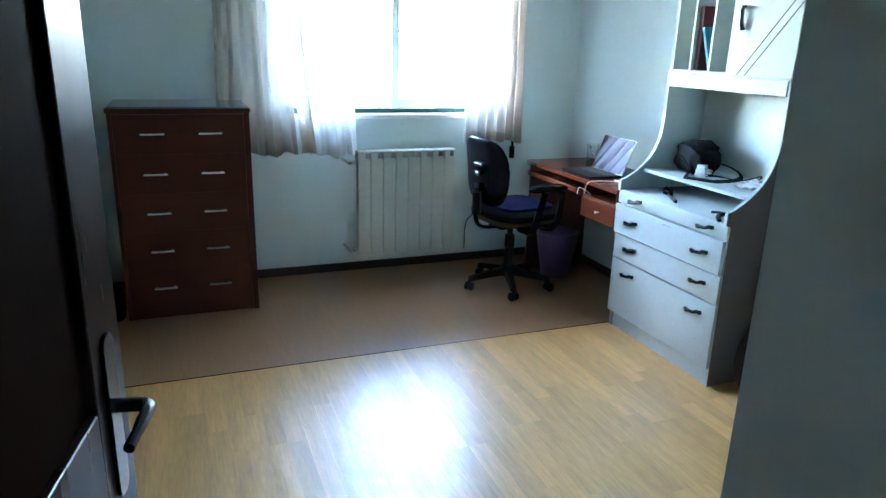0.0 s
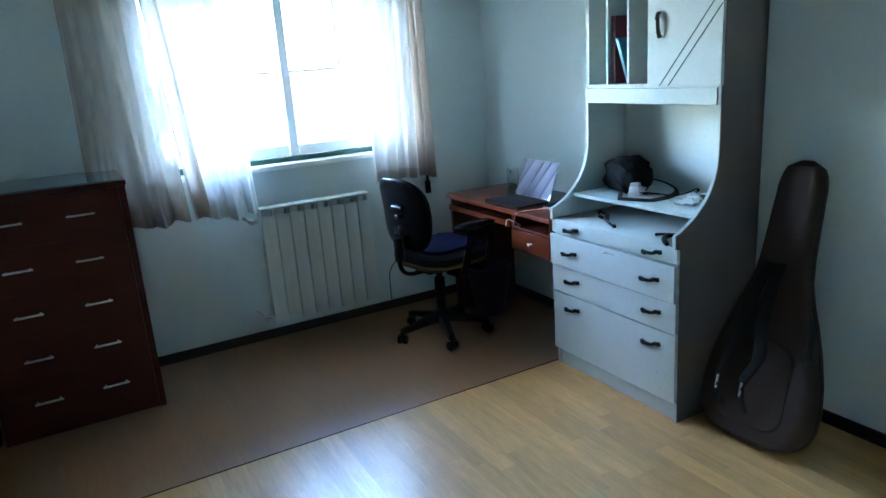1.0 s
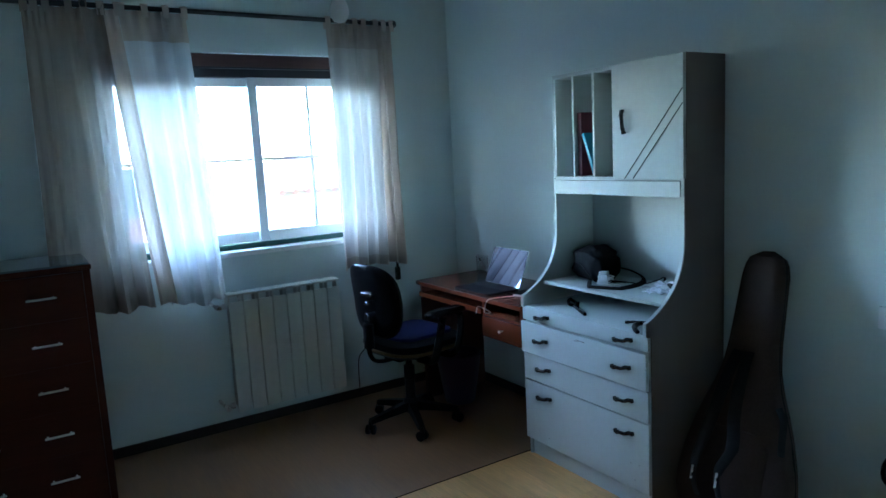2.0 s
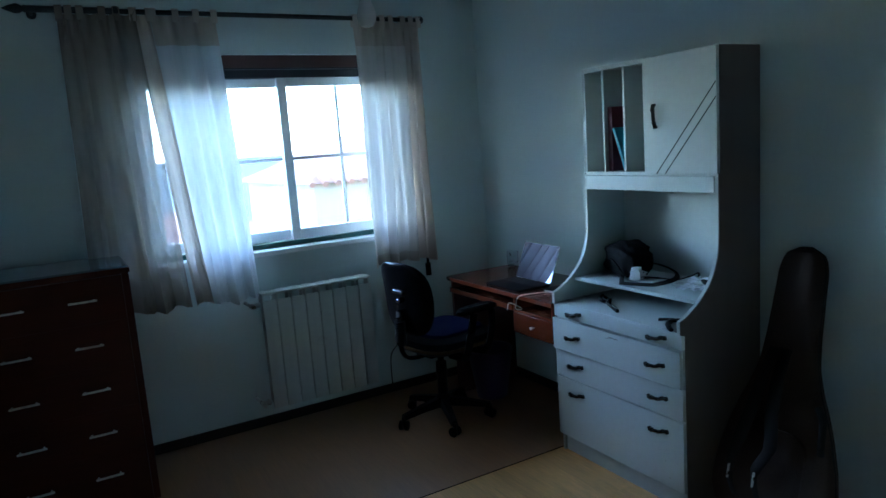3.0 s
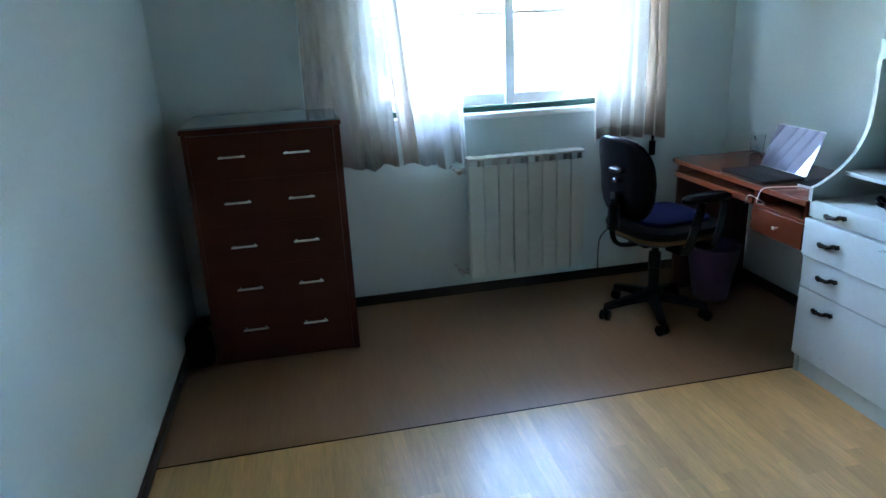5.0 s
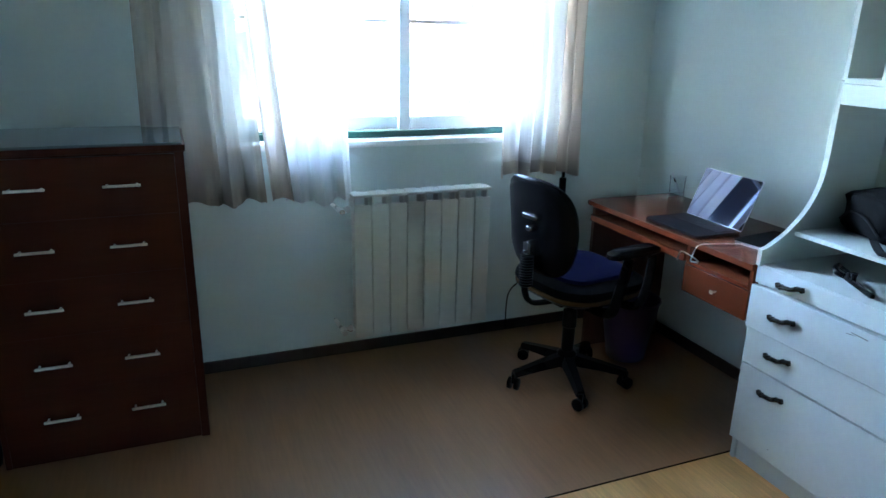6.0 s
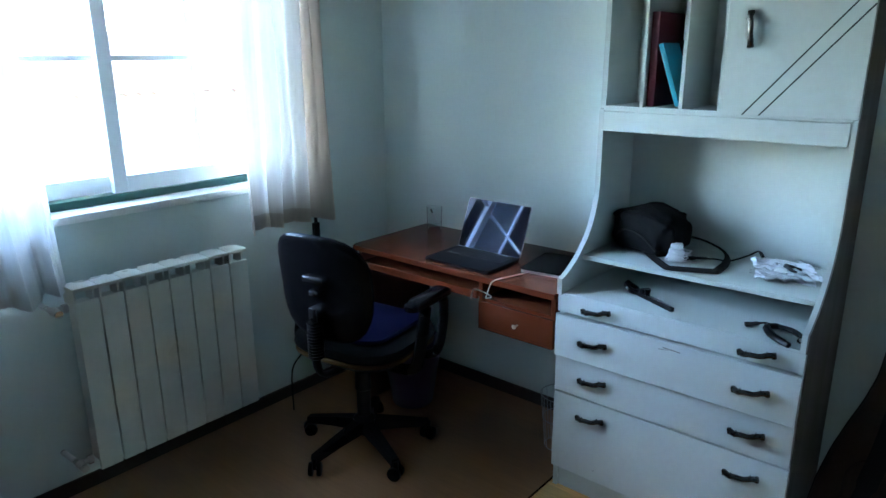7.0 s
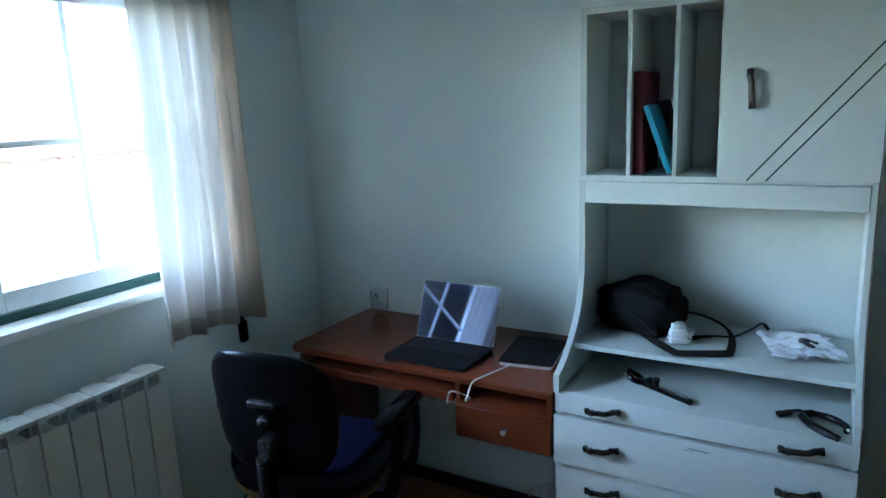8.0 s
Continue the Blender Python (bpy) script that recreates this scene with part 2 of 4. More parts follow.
BLUE = material("blue_cushion_cloth", (0.007, 0.009, 0.045), 0.9, vary=0.2, grain=150, bump=0.4, bscale=500, spec=0.1)
YELLOW = material("yellow_seat_trim", (0.11, 0.055, 0.008), 0.6, vary=0.2, grain=60)
PURPLE = material("purple_plastic", (0.06, 0.036, 0.095), 0.4, vary=0.1, grain=40)
CANVAS = material("dark_nylon_bag", (0.003, 0.003, 0.0035), 0.75, vary=0.3, grain=120, bump=0.4, bscale=500, spec=0.12)
GIG = material("brown_grey_nylon", (0.042, 0.027, 0.019), 0.75, vary=0.22, grain=90, stain=5, bump=0.35, bscale=350, spec=0.2)
GIGDARK = material("black_webbing", (0.010, 0.009, 0.009), 0.8, vary=0.2, grain=120, bump=0.3, bscale=500, spec=0.2)
LAPTOP = material("dark_grey_laptop", (0.007, 0.0075, 0.009), 0.5, spec=0.12, vary=0.1, grain=80)
KEYCAPS = material("black_keys", (0.010, 0.010, 0.011), 0.5)
SCREEN = material("glossy_screen", (0.004, 0.004, 0.007), 0.03, vary=0.02, bump=0, spec=1.0, rvary=0.01)
SCREEN.node_tree.nodes["Principled BSDF"].inputs["IOR"].default_value = 1.85
SCREEN.node_tree.nodes["Principled BSDF"].inputs["Specular Tint"].default_value = (0.70, 0.74, 1.0, 1)
SILVER = material("silver_edge", (0.6, 0.61, 0.63), 0.3, metal=0.8)
WHITEPL = material("white_plastic", (0.75, 0.76, 0.76), 0.4, vary=0.04)
WIRE = material("grey_white_wire", (0.33, 0.34, 0.35), 0.4, metal=0.3, vary=0.08)
PAPER = material("white_paper", (0.82, 0.82, 0.88), 0.7, vary=0.08, grain=30)
REDBOOK = material("dark_red_binder", (0.10, 0.010, 0.020), 0.5, vary=0.15)
TEALBOOK = material("teal_blue_book", (0.03, 0.22, 0.32), 0.45, vary=0.12)
NAVYBOOK = material("black_folder", (0.015, 0.015, 0.022), 0.5)
CUPGLASS = pane_material("clear_glass", (0.95, 0.965, 0.965), 0.012)
CLEARBAG = pane_material("clear_plastic", (0.99, 0.99, 0.995), 0.03)
GLASSTOP = material("smoked_glass_top", (0.16, 0.20, 0.21), 0.06, vary=0.05, bump=0, spec=0.6, rvary=0.02)
PANE = pane_material("window_glass", (0.72, 0.74, 0.745))
BULB = material("frosted_bulb", (0.82, 0.82, 0.8), 0.3, vary=0.02, bump=0)
SHEER_W = sheer("white_sheer", (0.80, 0.815, 0.82), 0.135, 0.004)
SHEER_B = sheer("beige_curtain", (0.66, 0.575, 0.495), 0.17, 0.004)
# beige cloth in a darker colour for the panel hanging unlit before the wall
SHEER_D = sheer("thin_beige_curtain_shaded", (0.43, 0.375, 0.315), 0.09, 0.28)
SHEER_C = sheer("cream_sheer", (0.78, 0.735, 0.67), 0.105, 0.004)
SHEER_H = sheer("cream_band_cloth", (0.66, 0.59, 0.51), 0.30, 0.002)
GRASS = material("hill_green", (0.07, 0.062, 0.05), 0.9, vary=0.4, grain=0.3, stain=0.02, bump=0)
TILE = material("terracotta_tiles", (0.25, 0.125, 0.085), 0.8, vary=0.2, grain=3, stain=0.5, bump=0)
RENDER = material("pale_house_render", (0.33, 0.28, 0.23), 0.85, vary=0.06, grain=2, stain=0.3, bump=0)
HOUSEGLASS = material("far_window_glass", (0.06, 0.07, 0.08), 0.15)
LEAF = material("far_foliage", (0.10, 0.14, 0.09), 0.9, vary=0.3, grain=4, bump=0)

# ---- the room's shell ----
XL, XR, YB, ZC = 0.835, 3.945, 5.445, 2.62      # west wall, east wall, north wall, ceiling
YS = 1.72                                        # end of the entry's side wall
DX0, DX1, DY = 1.075, 1.86, 1.43                 # doorway and its wall
SEAM = 4.145                                     # where the parquet meets the brown sheet
WX0, WX1, WZ0, WZ1 = 1.83, 3.38, 1.025, 2.12     # window opening


def wall(name, boxes, label, mat=WALL):
    bm = B()
    for b in boxes:
        box(bm, *b)
    return solo(name, bm, mat, label, "wall", kind="structure", smooth=False)


wall("wall_north", [(XL - 0.2, WX0, YB, YB + 0.3, -0.1, ZC), (WX1, XR + 0.2, YB, YB + 0.3, -0.1, ZC),
                    (WX0, WX1, YB, YB + 0.3, -0.1, WZ0 - 0.03), (WX0, WX1, YB, YB + 0.3, WZ1, ZC)], "pale blue-white painted wall round the window")
wall("wall_west", [(XL - 0.2, XL, DY, YB, -0.1, ZC)], "pale painted plain wall beside the chest")
wall("wall_east", [(XR, XR + 0.2, 1.0, YB, -0.1, ZC)], "pale painted wall behind desk and hutch")
wall("wall_south", [(DX1, XR, DY - 0.12, YS, -0.1, ZC)], "pale painted wall end beside the entry")
wall("wall_door", [(XL - 0.2, DX0 - 0.03, DY - 0.12, DY, -0.1, ZC), (DX0 - 0.03, DX1, DY - 0.12, DY, 2.06, ZC)], "pale wall over and beside the doorway")
wall("wall_corridor", [(0.0, 0.1, -0.9, DY - 0.12, -0.1, ZC), (3.2, 3.3, -0.9, DY - 0.12, -0.1, ZC), (0.0, 3.3, -1.0, -0.9, -0.1, ZC),
                       (0.0, XL - 0.2, DY - 0.12, DY, -0.1, ZC)], "plain pale walls of the corridor")
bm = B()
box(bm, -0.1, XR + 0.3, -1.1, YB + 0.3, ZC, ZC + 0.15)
solo("ceiling", bm, CEIL, "plain ceiling, kept mid grey to bounce less light", "ceiling", kind="structure", smooth=False)

floor = thing("floor", (2.4, 3.0, 0), "pale oak strip parquet with a satin varnish", "floor", kind="structure")
bm = B()
box(bm, 0.0, XR + 0.2, -1.0, YB + 0.2, -0.1, -0.012)
part("underlay", bm, JOINT, floor, "dark joints between strips", smooth=False)
bm = B()
box(bm, XL, XR, SEAM + 0.0003, SEAM + 0.0077, -0.013, 0.0008)
part("seam_strip", bm, SEAMDARK, floor, "dark seam between the two floors", smooth=False)
bm = B()
box(bm, XL, XR, SEAM + 0.008, YB, -0.012, -0.002, 0.0015, 1)
sheet = solo("floor_sheet", bm, VINYL, "dull brown wood-look vinyl laid by the window", "flooring", kind="structure")


def skirting(name, x0, x1, y0, y1):
    bm = B()
    box(bm, x0, x1, y0, y1, -0.002, 0.054, 0.004)
    return solo(name, bm, SKIRT, "dark brown wooden skirting board", "skirting", kind="structure")


skirting("baseboard_north", XL, XR, YB - 0.014, YB)
skirting("baseboard_west", XL, XL + 0.014, DY + 0.02, YB - 0.015)
skirting("baseboard_east", XR - 0.014, XR, YS, YB - 0.015)
skirting("baseboard_south", DX1 + 0.02, XR - 0.015, YS, YS + 0.014)

# ---- window ----
window = thing("window_1", ((WX0 + WX1) / 2, YB + 0.1, WZ0), "white aluminium sliding window with slim glazing bars", "window", kind="structure")
fy = YB + 0.115
bm = B()
for b in ((WX0, WX0 + 0.04, WZ0, 2.05), (WX1 - 0.04, WX1, WZ0, 2.05)):
    box(bm, b[0], b[1], fy - 0.045, fy + 0.05, b[2], b[3], 0.002, 1)
part("window_frame", bm, ALU, window)
bm = B()
box(bm, WX0 + 0.04, WX1 - 0.04, fy - 0.045, fy + 0.05, WZ0, WZ0 + 0.028, 0.002, 1)
part("track", bm, GREEN, window, "dark green sliding track")
bm = B()
box(bm, WX0 + 0.04, WX1 - 0.04, fy - 0.044, fy + 0.05, 2.0, 2.05, 0.002, 1)
part("head_track", bm, GROOVE, window, "nearly black head track")
XM = 2.65


def sash(x0, x1, y):
    bm = B()
    s, z0, z1 = 0.052, WZ0 + 0.03, 2.0
    box(bm, x0, x0 + s, y - 0.016, y + 0.016, z0, z1, 0.003, 1)
    box(bm, x1 - s, x1, y - 0.016, y + 0.016, z0, z1, 0.003, 1)
    box(bm, x0 + s, x1 - s, y - 0.016, y + 0.016, z0, z0 + 0.062, 0.003, 1)
    box(bm, x0 + s, x1 - s, y - 0.016, y + 0.016, z1 - 0.05, z1, 0.003, 1)
    sa = part("sash", bm, ALU, window)
    bm = B()
    xm = (x0 + x1) / 2
    zm = 1.535
    box(bm, xm - 0.009, xm + 0.009, y - 0.006, y + 0.006, z0 + 0.06, z1 - 0.05)
    box(bm, x0 + s, x1 - s, y - 0.0065, y + 0.0065, zm - 0.009, zm + 0.009)
    part("glazing_bar", bm, ALU, sa)
    bm = B()
    box(bm, x0 + s - 0.005, x1 - s + 0.005, y + 0.008, y + 0.012, z0 + 0.055, z1 - 0.045)
    g = part("pane", bm, PANE, sa, "clear window glass", smooth=False)
    g.visible_shadow = False
    return sa


sash(XM - 0.03, WX1 - 0.041, fy - 0.022)
sash(WX0 + 0.042, XM + 0.03, fy + 0.02)
bm = B()
box(bm, WX0 + 0.001, WX1 - 0.001, YB + 0.03, YB + 0.07, 2.05, WZ1 - 0.001, 0.003)
part("shutter_board", bm, SHUTTER, window, "dark brown shutter box board")
bm = B()
box(bm, WX0 + 0.001, WX1 - 0.001, YB + 0.028, YB + 0.069, 2.043, 2.0495)
part("shutter_lip", bm, GROOVE, window)
bm = B()
box(bm, WX0 - 0.03, WX1 + 0.03, YB - 0.035, YB - 0.001, WZ0 - 0.028, WZ0, 0.004)
box(bm, WX0, WX1, YB - 0.002, YB + 0.3, WZ0 - 0.028, WZ0 - 0.001)
part("window_sill", bm, SILL, window, "pale polished stone sill")

bm = B()
box(bm, 3.452, 3.485, YB - 0.02, YB, 0.715, 0.80, 0.004)
winder = thing("strap_winder", (3.468, YB - 0.01, 0.715), "black plastic shutter strap winder on the wall", "winder")
part("case", bm, PLASTIC, winder)
bm = B()
box(bm, 3.46, 3.478, YB - 0.012, YB - 0.009, 0.80, 2.05)
part("strap", bm, CANVAS, winder)

# ---- door ----
door = thing("door_1", (DX0, DY, 0), "dark varnished panelled wooden door, standing open", "door", rz=-11, kind="structure")
L = 0.765                                       # the leaf runs along its own +y
bm = B()
T = 0.036
st, rail = 0.115, 0.13
for y0, y1, z0, z1 in ((0, st, 0.008, 2.03), (L - st, L, 0.008, 2.03), (st, L - st, 0.008, 0.2), (st, L - st, 0.86, 1.0), (st, L - st, 1.9, 2.03)):
    box(bm, -T, 0, y0, y1, z0, z1, 0.002, 1)
leaf = part("leaf", bm, DARKWOOD, door, local=True)
for z0, z1 in ((0.2, 0.86), (1.0, 1.9)):
    bm = B()
    box(bm, -T + 0.012, -0.012, st - 0.004, L - st + 0.004, z0 - 0.004, z1 + 0.004)
    box(bm, -T + 0.004, -0.004, st + 0.035, L - st - 0.035, z0 + 0.035, z1 - 0.035, 0.004, 1)
    part("door_panel", bm, PANELWOOD, leaf, local=True)
for sgn in (1, -1):
    bm = B()
    x = 0.0 if sgn > 0 else -T
    slab(bm, rounded(0.042, 0.235, 0.018, 4, L - 0.066, 0.97), "x", x, x + sgn * 0.006, 0.0015)
    tube(bm, [(x + sgn * 0.004, L - 0.066, 0.985), (x + sgn * 0.034, L - 0.066, 0.985), (x + sgn * 0.048, L - 0.072, 0.985), (x + sgn * 0.05, L - 0.1, 0.987), (x + sgn * 0.046, L - 0.165, 0.981)], [0.010, 0.010, 0.0085, 0.0085, 0.007], 10, 4)
    part("door_handle", bm, PEWTER, leaf, "dark metal lever on a long plate", local=True)
frame_ob = thing("door_frame", (DX0, DY - 0.06, 0), "dark varnished wooden door lining", "door frame", kind="structure")
for b in ((DX0 - 0.03, DX0 - 0.002, DY - 0.12, DY + 0.004, 0, 2.04), (DX0 - 0.03, DX1 - 0.002, DY - 0.12, DY + 0.004, 2.04, 2.066), (DX0 - 0.10, DX0 - 0.031, DY + 0.001, DY + 0.014, 0, 2.12)):
    bm = B()
    box(bm, *b, 0.002, 1)
    part("lining", bm, DARKWOOD, frame_ob)

# ---- outside ----
bm = B()
N = 40
grid = [[bm.verts.new((-900 + 1800 * i / N, 6.5 + 1500 * (j / N) ** 2, -9.0 - 12 * min(1, 4 * (j / N) ** 2) + (26 * max(0, (j / N) - 0.6) / 0.4 + 9 * noise.noise((i * 0.35, j * 0.2, 3.0)) * max(0, j / N - 0.35)))) for i in range(N + 1)] for j in range(N + 1)]
for j in range(N):
    for i in range(N):
        bm.faces.new((grid[j][i], grid[j][i + 1], grid[j + 1][i + 1], grid[j + 1][i]))
solo("ground", bm, GRASS, "green hillside falling away to far hills", "ground", kind="structure")


def house(x, y, z, w, d, hgt, roof, rz, label):
    h = thing("house", (x, y, z), label, "house", rz=rz, group="houses on the hillside")
    bm = B()
    box(bm, -w / 2, w / 2, -d / 2, d / 2, 0, hgt)
    part("wall", bm, RENDER, h, local=True, smooth=False)
    bm = B()
    e = 0.5
    a = [bm.verts.new(p) for p in ((-w / 2 - e, -d / 2 - e, hgt), (w / 2 + e, -d / 2 - e, hgt), (w / 2 + e, d / 2 + e, hgt), (-w / 2 - e, d / 2 + e, hgt), (-w / 2 + d * 0.45, 0, hgt + roof), (w / 2 - d * 0.45, 0, hgt + roof))]
    for f in ((0, 1, 5, 4), (1, 2, 5), (2, 3, 4, 5), (3, 0, 4), (3, 2, 1, 0)):
        bm.faces.new([a[i] for i in f])
    rf = part("roof", bm, TILE, h, "terracotta tiled hipped roof", local=True, smooth=False)
    bm = B()
    n = int(w / 0.5)
    for k in range(n):
        x = -w / 2 - e + (k + 0.5) * (w + 2 * e) / n
        tube(bm, [(x, -d / 2 - e - 0.12, hgt - 0.04), (x, -d / 2 - e + 0.5, hgt + 0.02 + roof * 0.5 / (d / 2 + e))], 0.13, 6)
    part("eave_tiles", bm, TILE, rf, "row of curved eave tiles", local=True, smooth=False)
    bm = B()
    box(bm, w * 0.12, w * 0.12 + 0.7, -0.9, -0.3, hgt + roof * 0.3, hgt + roof + 0.6)
    part("chimney", bm, RENDER, rf, local=True, smooth=False)
    for k in range(3):
        for s in (0, 1):
            if hgt > 4 or s == 0:
                bm = B()
                cx = (-0.3 + 0.3 * k) * w
                box(bm, cx - 0.55, cx + 0.55, -d / 2 - 0.04, -d / 2 + 0.02, 1.0 + 2.8 * s, 2.3 + 2.8 * s)
                part("window", bm, HOUSEGLASS, h, local=True, smooth=False)
    return h


house(18.2, 32, -9.5, 16, 10, 9.9, 2.2, 0, "pale rendered house with a terracotta hipped roof")
house(4.9, 25, -10, 6, 6, 9.0, 1.0, 6, "small pale house with a low terracotta roof")
house(2.5, 44, -19, 12, 9, 9.0, 2.6, -20, "pale house down the slope")
house(16.0, 62, -21, 14, 10, 9.0, 3.0, 15, "pale house further down the slope")
house(31.0, 75, -21, 13, 10, 9.0, 3.0, -5, "pale house among others on the hillside")
house(-6.0, 70, -21, 12, 9, 9.0, 2.8, 8, "pale house on the lower slope")
house(24.0, 120, -21, 16, 10, 8.0, 3.0, 0, "distant pale house with terracotta roof")
house(52.0, 140, -21, 18, 12, 8.0, 3.0, 12, "distant pale house beside fields")
rng = random.Random(4)
for k in range(9):
    bm = B()
    bx, by = rng.uniform(-4, 40), rng.uniform(36, 110)
    bz, hh = -21.0, rng.uniform(4, 8)
    tube(bm, [(bx, by, bz), (bx, by, bz + hh * 0.5)], [0.3, 0.2], 6)
    t = thing("tree", (bx, by, bz), "dark green broadleaf tree on the slope", "tree", group="trees on the hillside")
    part("trunk", bm, SKIRT, t)
    bm = B()
    for q in range(60):
        c = Vector((rng.gauss(0, 1), rng.gauss(0, 1), rng.gauss(0, 0.8))) * hh * 0.16 + Vector((bx, by, bz + hh * 0.68))
        bmesh.ops.create_icosphere(bm, subdivisions=1, radius=rng.uniform(0.25, 0.7), matrix=Matrix.Translation(c))
    part("crown", bm, LEAF, t, smooth=False)

# ---- radiator ----
radiator = thing("radiator", (2.66, 5.31, 0.14), "cream aluminium panel radiator with eight columns under the window", "radiator")
RX0, RX1, RY, RZ0, RZ1 = 2.33, 2.985, 5.268, 0.15, 0.815
P = (RX1 - RX0) / 8
for k in range(8):
    a = RX0 + k * P
    bm = B()
    box(bm, a + 0.0024, a + P - 0.0024, RY, RY + 0.012, RZ0, RZ1 - 0.046, 0.003)
    box(bm, a + 0.010, a + P - 0.010, RY + 0.012, RY + 0.085, RZ0 + 0.02, RZ1 - 0.06, 0.004, 1)
    # open air outlet under a flat cap
    box(bm, a + 0.0006, a + P - 0.0006, RY + 0.001, RY + 0.078, RZ1 - 0.013, RZ1, 0.0025)
    box(bm, a + 0.012, a + P - 0.012, RY + 0.070, RY + 0.096, RZ1 - 0.012, RZ1 - 0.001, 0.002)
    box(bm, a + 0.003, a + 0.009, RY + 0.004, RY + 0.09, RZ1 - 0.062, RZ1 - 0.009)
    box(bm, a + P - 0.009, a + P - 0.003, RY + 0.03, RY + 0.09, RZ1 - 0.062, RZ1 - 0.009)
    part("column", bm, RADPAINT, radiator)
for z, lab in ((RZ0 + 0.03, "chrome return valve"), (RZ1 - 0.07, "chrome feed valve")):
    bm = B()
    tube(bm, [(RX0 - 0.002, RY + 0.05, z), (RX0 - 0.05, RY + 0.05, z), (RX0 - 0.055, RY + 0.17, z)], 0.010, 10)
    tube(bm, [(RX0 - 0.048, RY + 0.05, z), (RX0 - 0.048, RY + 0.0, z)], [0.015, 0.013], 10)
    tube(bm, [(RX0 - 0.02, RY + 0.05, z), (RX0 - 0.004, RY + 0.05, z)], 0.016, 6)
    part("valve", bm, STEEL, radiator, lab)
for z in (RZ0 + 0.1, RZ1 - 0.12):
    for x in (RX0 + 0.15, RX1 - 0.19):
        bm = B()
        box(bm, x, x + 0.04, RY + 0.08, YB, z, z + 0.03)
        part("bracket", bm, RADPAINT, radiator)

# ---- curtains ----
CY = 5.335
rod = thing("curtain_rod", (2.42, CY, 2.30), "dark metal curtain rod with round end knobs", "curtain rod")
bm = B()
tube(bm, [(1.80, CY, 2.305), (3.47, CY, 2.305)], 0.0125, 12)
part("pole", bm, GROOVE, rod)
bm = B()
tube(bm, [(1.43, CY, 2.305), (1.80, CY, 2.305)], 0.0155, 14)
part("outer_pole", bm, GROOVE, rod, "thicker telescoping half of the rod")
bm = B()
tube(bm, [(1.79, CY, 2.305), (1.796, CY, 2.305), (1.812, CY, 2.305), (1.818, CY, 2.305)], [0.018, 0.025, 0.025, 0.018], 14)
part("collar", bm, GROOVE, rod)
bm = B()
lathe(bm, [(0.0155, 0.0), (0.019, 0.006), (0.012, 0.012), (0.020, 0.026), (0.023, 0.040), (0.015, 0.066), (0.004, 0.09), (0.001, 0.094)], 16)
bm.transform(Matrix.Translation((1.43, CY, 2.305)) @ pose(0, 0, 0, 0, -90, 0))
part("finial", bm, GROOVE, rod, "spear-shaped end")
bm = B()
bmesh.ops.create_uvsphere(bm, u_segments=14, v_segments=9, radius=0.023, matrix=Matrix.Translation((3.485, CY, 2.305)))
part("finial", bm, GROOVE, rod)
for x in (1.45, 3.44):
    bm = B()
    tube(bm, [(x, CY, 2.30), (x, YB, 2.30)], 0.007, 8)
    lathe(bm, [(0.022, 0), (0.022, 0.006)], 14)
    for v in bm.verts[-28:]:
        v.co = Vector((x + v.co.x, YB - v.co.z, 2.30 + v.co.y))
    part("rod_bracket", bm, GROOVE, rod)


